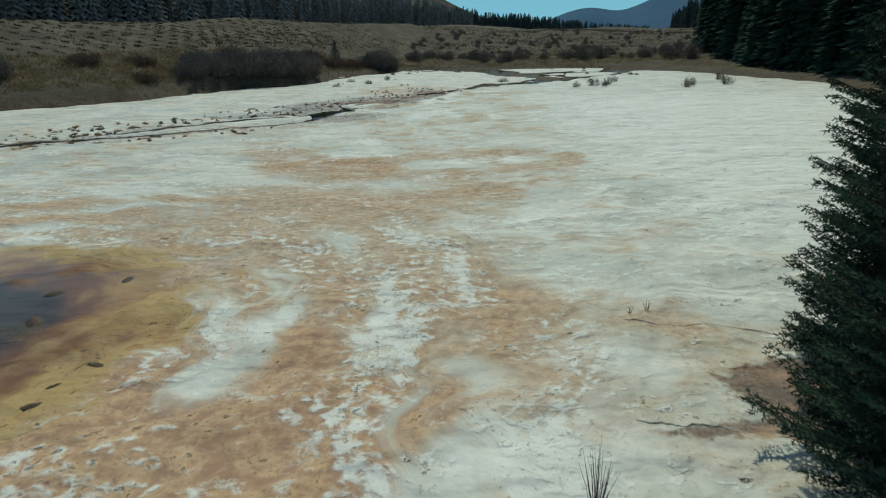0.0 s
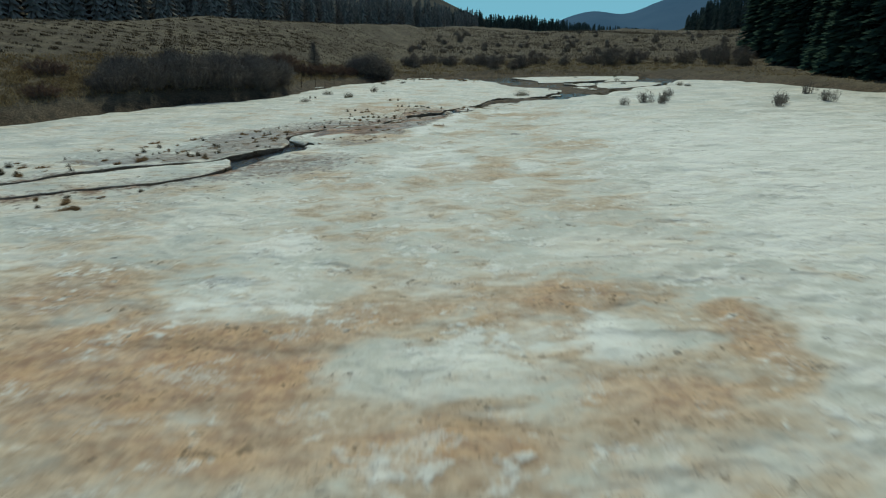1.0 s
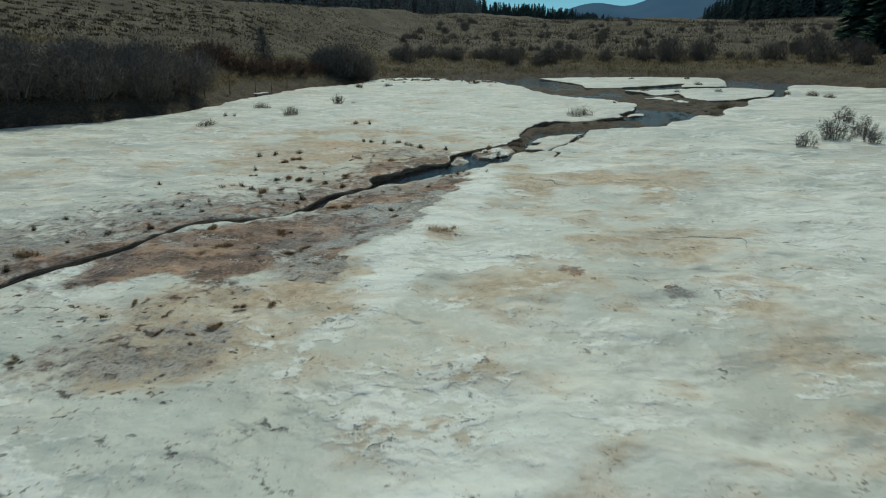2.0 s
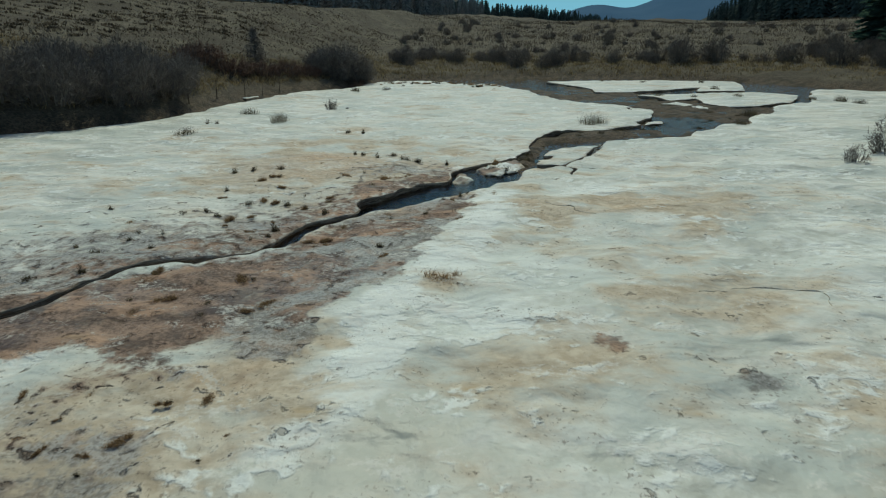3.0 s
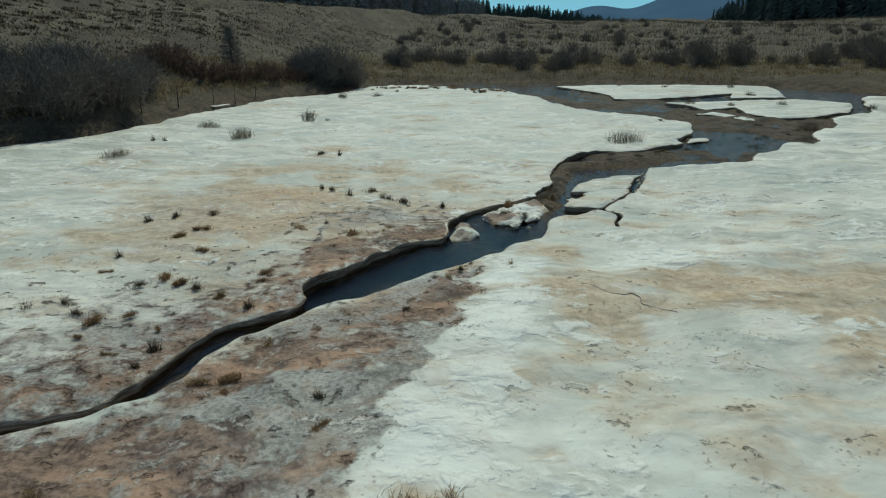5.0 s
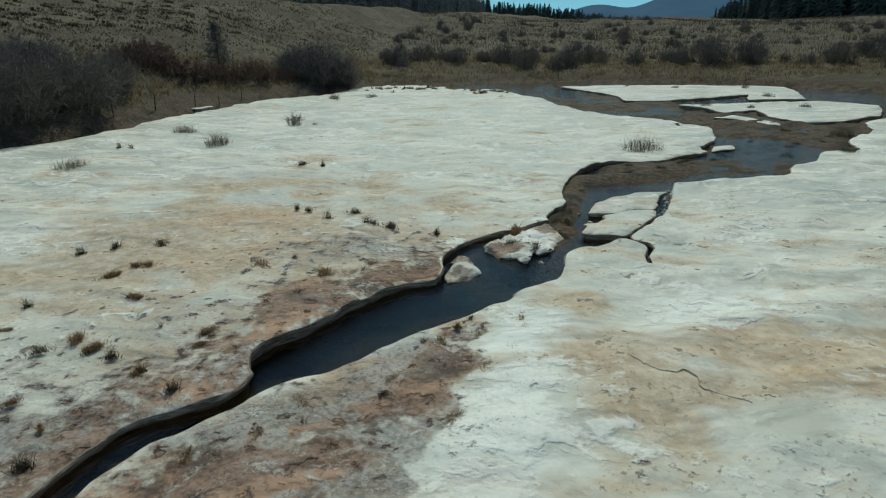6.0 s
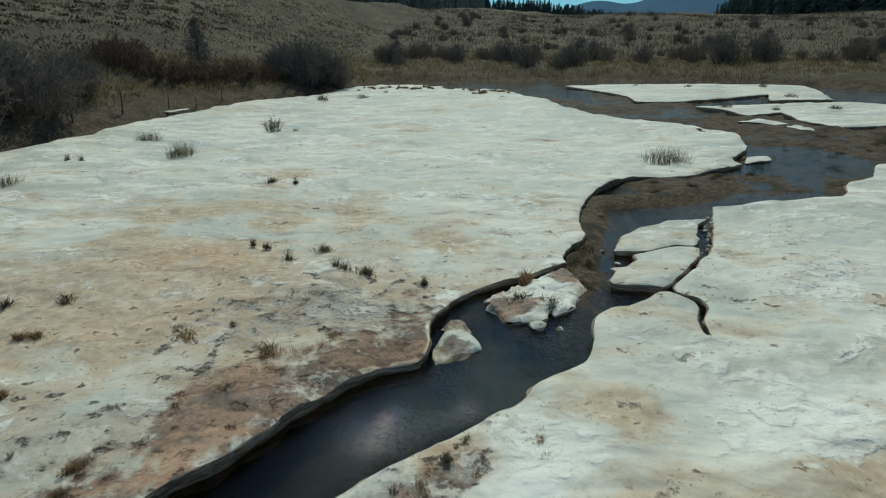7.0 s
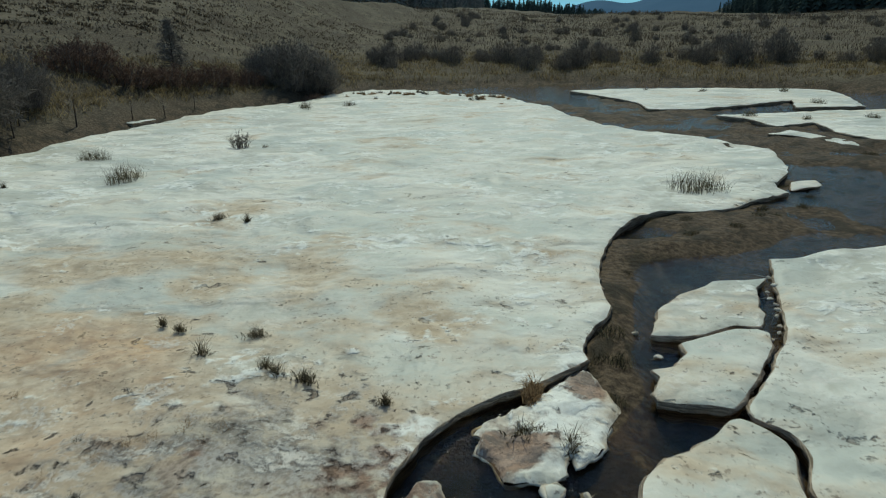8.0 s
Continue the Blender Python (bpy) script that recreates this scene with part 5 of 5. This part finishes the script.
def far_wood(name, label, material, spots, seed, bare=False):
    """Many small conifers in one mesh: each a ragged stack of drooping spikes round a thin stem."""
    rng = np.random.RandomState(seed)
    pts = np.array([(x, y) for x, y, h in spots])
    zz, _, _ = land_height(pts[:, :1], pts[:, 1:2])
    verts, faces = [], []
    for (x, y, h), z in zip(spots, zz[:, 0]):
        r = h * rng.uniform(0.14, 0.2)
        i = len(verts)
        verts += [(x - 0.12, y, z - 0.5), (x + 0.12, y, z - 0.5), (x, y + 0.1, z + h)]
        faces += [(i, i + 1, i + 2)]
        n = 12
        for k in range(n):
            t = 0.08 + 0.86 * k / n
            rr = r * (1 - t) ** 0.8 + 0.1
            a0 = rng.uniform(0, 6.28)
            for q in range(6):
                a = a0 + q * 1.047 + rng.uniform(-0.3, 0.3)
                l = rr * rng.uniform(0.7, 1.25)
                i = len(verts)
                verts += [(x + l * math.cos(a), y + l * math.sin(a), z + h * t - 0.25 * l), (x + 0.5 * rr * math.cos(a + 0.6), y + 0.5 * rr * math.sin(a + 0.6), z + h * t),
                          (x, y, z + h * (t + 0.08)), (x + 0.5 * rr * math.cos(a - 0.6), y + 0.5 * rr * math.sin(a - 0.6), z + h * t)]
                faces += [(i, i + 1, i + 2), (i, i + 2, i + 3)]
    return tagged(new(name, mesh_of(name, verts, faces, material)), label, "wood", kind="stuff")


def polar_spots(seed, n, table, depth):
    """Trees along a belt given as (azimuth, distance, height)."""
    rng = np.random.RandomState(seed)
    az, di, he = zip(*table)
    out = []
    for _ in range(n):
        a = rng.uniform(az[0], az[-1])
        d = np.interp(a, az, di) + depth * rng.uniform(0, 1) ** 1.5
        out.append((d * math.sin(radians(a)), d * math.cos(radians(a)), np.interp(a, az, he) * rng.uniform(0.75, 1.15)))
    return out


far_wood("larch_wood", "dark bare larch wood behind the field", LARCH, polar_spots(1, 900, ((-52, 138, 18), (-30, 165, 17), (-14, 215, 15), (-4, 250, 12), (2, 290, 9.5)), 45), 2)
far_wood("spruce_wood", "far line of dark conifers across the meadow", WOODS, polar_spots(3, 700, ((-6, 300, 12), (2, 320, 10), (9, 380, 9), (12.5, 520, 8), (17, 800, 7)), 60), 4)
far_wood("conifer_wood", "dense dark conifer wood behind its edge trees", WOODS,
         [(x + r, y + q, h) for (x, y), (r, q, h) in zip(np.repeat(edge, 7, axis=0), [(rng.uniform(7, 38), rng.uniform(-3, 9), rng.uniform(12, 17)) for _ in range(len(edge) * 7)])], 6)
far_wood("ridge_wood", "dark conifers on the low ridge", WOODS, polar_spots(7, 500, ((18.5, 330, 9), (21, 260, 14), (30, 220, 17), (38, 200, 18)), 90), 8)

# a young bare larch on the slope
rng = np.random.RandomState(19)
twigs = []
for k in range(170):
    t = 0.06 + 0.92 * k / 170
    a = rng.uniform(0, 6.28)
    l = 1.15 * (1 - t) ** 0.8 * rng.uniform(0.6, 1.1) + 0.08
    p = np.array([0, 0, 2.9 * t])
    e = p + np.array([l * math.cos(a), l * math.sin(a), 0.12 * l])
    twigs.append(([p, e], [0.018, 0.008]))
    for _ in range(8):
        g = p + (e - p) * rng.uniform(0.2, 1)
        twigs.append(([g, g + rng.normal(0, 0.16, 3) + (0, 0, 0.05)], [0.013, 0.006]))
sapling = new("young_larch")
v, f = tubes([([(0, 0, -0.2), (0.03, 0, 1.4), (0, 0, 2.95)], [0.05, 0.035, 0.006])], 6)
part("trunk", mesh_of("trunk", v, f, BARK), sapling)
v, f = tubes(twigs, 3)
part("twig_crown", mesh_of("twig_crown", v, f, TWIG), sapling)
tagged(sapling, "young bare larch standing on the grassy slope", "tree")
sapling.matrix_basis = pose(-17.3, 96.2, height_at(-17.3, 96.2))


# ---- hills in the distance ----
def hill(name, label, material, table, dist, seed, rough=0.03):
    """A ridge given as (azimuth, elevation of its crest), modelled as a slope rising to the crest and falling behind."""
    az, el = zip(*table)
    n, m = 160, 14
    A = np.linspace(az[0], az[-1], n)
    E = np.interp(A, az, el)
    k = np.ones(7) / 7
    E = np.convolve(np.pad(E, 3, mode="edge"), k, "valid")
    top = dist * np.tan(np.radians(E)) + 4
    verts, faces = [], []
    for j in range(m):
        t = j / (m - 1)
        for i in range(n):
            up = math.sin(min(t / 0.75, 1) * math.pi / 2) if t <= 0.75 else math.cos((t - 0.75) / 0.25 * math.pi / 2)
            d = dist * (0.72 + 0.37 * t)
            a = radians(A[i])
            w = noise.noise(Vector((A[i] * 0.5, t * 5, seed))) * rough * (1 - abs(t - 0.75) * 0.3)
            verts.append((d * math.sin(a), d * math.cos(a), max(-5, top[i] * (up * (1 + w * 0.6)))))
    for j in range(m - 1):
        for i in range(n - 1):
            faces.append((j * n + i, j * n + i + 1, (j + 1) * n + i + 1, (j + 1) * n + i))
    return tagged(new(name, mesh_of(name, verts, faces, material, True)), label, "hill", kind="structure")


# farthest range: its blue is painted air haze
hill("backdrop_hill", "wooded mountains far beyond the valley, haze blue in their colour", HILL_HAZE,
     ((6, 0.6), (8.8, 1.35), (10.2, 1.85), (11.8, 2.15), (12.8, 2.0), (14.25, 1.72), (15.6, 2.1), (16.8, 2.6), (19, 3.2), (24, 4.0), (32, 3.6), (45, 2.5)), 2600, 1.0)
hill("backdrop_hill", "brown wooded hill rising behind the woods", HILL_BARE,
     ((-60, 4.0), (-40, 6.0), (-25, 6.5), (-14, 5.0), (-8, 5.6), (-3, 4.2), (-0.6, 3.0), (1.5, 2.05), (4, 1.2), (7, 0.4)), 1300, 2.0)
hill("backdrop_hill", "dark conifer-covered ridge beside the valley", HILL_DARK,
     ((17.5, 0.2), (19, 0.7), (20.5, 1.5), (23, 2.1), (28, 3.0), (38, 3.5), (60, 3.0)), 700, 3.0)


# ---- small things on the ice ----
def silt_mound(seed):
    """A low dark hump of silt and dead moss."""
    rng = np.random.RandomState(seed)
    rings, n = 5, 14
    verts, faces = [(0, 0, 0.085)], []
    for j in range(1, rings + 1):
        t = j / rings
        for i in range(n):
            a = 2 * math.pi * i / n
            r = 0.26 * t * (1 + 0.22 * math.sin(2 * a + seed) + rng.uniform(-0.1, 0.1))
            verts.append((r * math.cos(a), 0.6 * r * math.sin(a), 0.085 * (1 - t * t) + rng.uniform(-0.012, 0.012) - (0.05 if j == rings else 0)))
    for i in range(n):
        faces.append((0, 1 + i, 1 + (i + 1) % n))
    for j in range(rings - 1):
        for i in range(n):
            a, b = 1 + j * n + i, 1 + j * n + (i + 1) % n
            faces.append((a, a + n, b + n, b))
    return tagged(new("silt_mound", mesh_of("silt_mound", verts, faces, SILT, True)), "low dark hump of silt in the melt pool", "mound", "silt mounds")


SILT = plain_material("dark_silt", (0.05, 0.037, 0.025), (0.14, 0.10, 0.062), 14.0, 0.7)
hump = silt_mound(3)
hump.matrix_basis = pose(-5.75, 9.45, -0.06)
for x, y, s, a in ((-6.0, 8.3, 1.1, 20), (-6.05, 8.85, 0.9, 50), (-6.6, 9.5, 0.7, 80), (-7.4, 9.0, 1.0, 10), (-7.9, 11.2, 1.3, 140), (-8.4, 12.6, 1.0, 60), (-8.8, 10.2, 1.5, 30), (-7.2, 13.4, 0.8, 100)):
    m = pose(x, y, -0.09, 0, 0, a) @ Matrix.Diagonal((s, s, s, 1))
    copy_thing(hump, m).matrix_basis = m


def ice_crack(points, width, seed):
    """A narrow crack: a ragged dark groove with crumbled raised lips."""
    rng = np.random.RandomState(seed)
    line_pts = ragged(resampled(points, 0.05), 0.09, 2.9)
    n = len(line_pts)
    tang = np.gradient(line_pts, axis=0)
    tang /= np.linalg.norm(tang, axis=1)[:, None] + 1e-9
    side = np.stack([-tang[:, 1], tang[:, 0]], 1)
    z = ice_top(line_pts[:, 0], line_pts[:, 1])
    verts, faces = [], []
    for i in range(n):
        w = width * (0.25 + 0.75 * math.sin(math.pi * (i + 0.5) / n)) * rng.uniform(0.5, 1.4)
        for off, dz in ((-1.6, -0.004), (-0.7, 0.008), (-0.3, 0.005), (0.3, 0.005), (0.8, 0.010), (1.7, -0.004)):
            p = line_pts[i] + side[i] * off * w
            verts.append((p[0], p[1], z[i] + dz + rng.uniform(-0.003, 0.003)))
    crackf, lipf = [], []
    for i in range(n - 1):
        for k in range(5):
            q = (i * 6 + k, (i + 1) * 6 + k, (i + 1) * 6 + k + 1, i * 6 + k + 1)
            (crackf if k == 2 else lipf).append(tuple(reversed(q)))
    thing = new("ice_crack")
    part("groove", mesh_of("groove", verts, crackf, SILT), thing, "dark wet groove")
    part("lip", mesh_of("lip", verts, lipf, LIP), thing)
    return tagged(thing, "narrow ragged crack with crumbled stained lips", "crack", "ice cracks")


ice_crack([(3.2, 10.95), (3.6, 10.8), (4.3, 10.65), (5.0, 10.7), (5.6, 10.5), (6.1, 10.35), (7.0, 10.3)], 0.016, 1)
ice_crack([(2.7, 7.75), (3.1, 7.6), (3.5, 7.65), (4.2, 7.45), (5.1, 7.2), (6.0, 7.2)], 0.02, 2)
ice_crack([(3.6, 52.95), (4.6, 53.2), (5.1, 53.05), (5.5, 52.85), (5.35, 52.3)], 0.008, 3)
ice_crack([(1.7, 58.65), (1.95, 58.2), (2.25, 58.15), (2.4, 57.85), (2.8, 57.6)], 0.006, 4)


# ---- rubble of broken ice ----
def ice_chunk(seed):
    """A small angular lump of broken ice."""
    rng = np.random.RandomState(seed)
    bm = bmesh.new()
    for _ in range(16):
        v = rng.normal(0, 1, 3)
        v = v / np.linalg.norm(v) * rng.uniform(0.75, 1.0) * (0.10, 0.075, 0.055)
        bm.verts.new(v)
    hull = bmesh.ops.convex_hull(bm, input=bm.verts)
    for v in [v for v in bm.verts if not v.link_faces]:
        bm.verts.remove(v)
    bmesh.ops.bevel(bm, geom=list(bm.edges), offset=0.008, segments=1, affect="EDGES")
    me = bpy.data.meshes.new("ice_chunk")
    bm.to_mesh(me)
    bm.free()
    me.materials.append(LIP)
    return tagged(new("ice_chunk", me), "small dirty lump of broken ice in the crack", "ice chunk", "ice rubble")


lumps = [ice_chunk(4), ice_chunk(5), ice_chunk(6)]
rng = np.random.RandomState(64)
used = set()
way = resampled([(3.3, 64.1), (4.08, 65.15), (4.5, 65.9), (4.82, 66.7), (5.15, 67.5)], 0.12)
spots = [(x + rng.normal(0, 0.06), y + rng.normal(0, 0.05), rng.uniform(-0.10, -0.02), rng.uniform(0.4, 0.9)) for x, y in way[6::2]]
spots += [(1.12, 62.55, -0.19, 1.0), (2.55, 65.1, -0.19, 0.9), (2.42, 65.75, -0.19, 1.0)]
for i, (x, y, z, s) in enumerate(spots):
    src = lumps[i % 3]
    m = pose(x, y, z, rng.uniform(-25, 25), rng.uniform(-25, 25), rng.uniform(0, 360)) @ Matrix.Diagonal((s, s, s, 1))
    if src in used:
        copy_thing(src, m).matrix_basis = m
    else:
        src.matrix_basis = m
        used.add(src)


# ---- thin bare saplings along the left bank ----
def bank_sapling(seed):
    rng = np.random.RandomState(seed)
    lean = rng.normal(0, 0.1, 2)
    top = np.array([lean[0], lean[1], 1.0])
    thing = new("bank_sapling")
    v, f = tubes([([(0, 0, -0.1), top * 0.5 + rng.normal(0, 0.02, 3), top], [0.03, 0.022, 0.006])], 6)
    part("stem", mesh_of("stem", v, f, BARK), thing)
    arms = []
    for _ in range(9):
        p = top * rng.uniform(0.35, 0.95)
        a = rng.uniform(0, 6.28)
        e = p + np.array([math.cos(a), math.sin(a), 0.8]) * rng.uniform(0.15, 0.34)
        arms.append(([p, e], [0.010, 0.003]))
        arms.append(([(p + e) / 2, (p + e) / 2 + rng.normal(0, 0.08, 3) + (0, 0, 0.06)], [0.006, 0.002]))
    v, f = tubes(arms, 3)
    part("twig_crown", mesh_of("twig_crown", v, f, TWIG), thing)
    return tagged(thing, "thin bare sapling on the grassy bank", "tree", "bank saplings")


for k, (x, y, s) in enumerate([(-16.6, 80.4, 1.1), (-16.1, 83.5, 1.2), (-15.3, 86.6, 0.9), (-14.6, 88.4, 0.8), (-17.0, 81.4, 0.9), (-14.0, 90.6, 0.9), (-17.6, 76.2, 1.1)]):
    tree = bank_sapling(200 + k)
    tree.matrix_basis = pose(x, y, height_at(x, y), 0, 0, 50 * k) @ Matrix.Diagonal((s, s, s, 1))
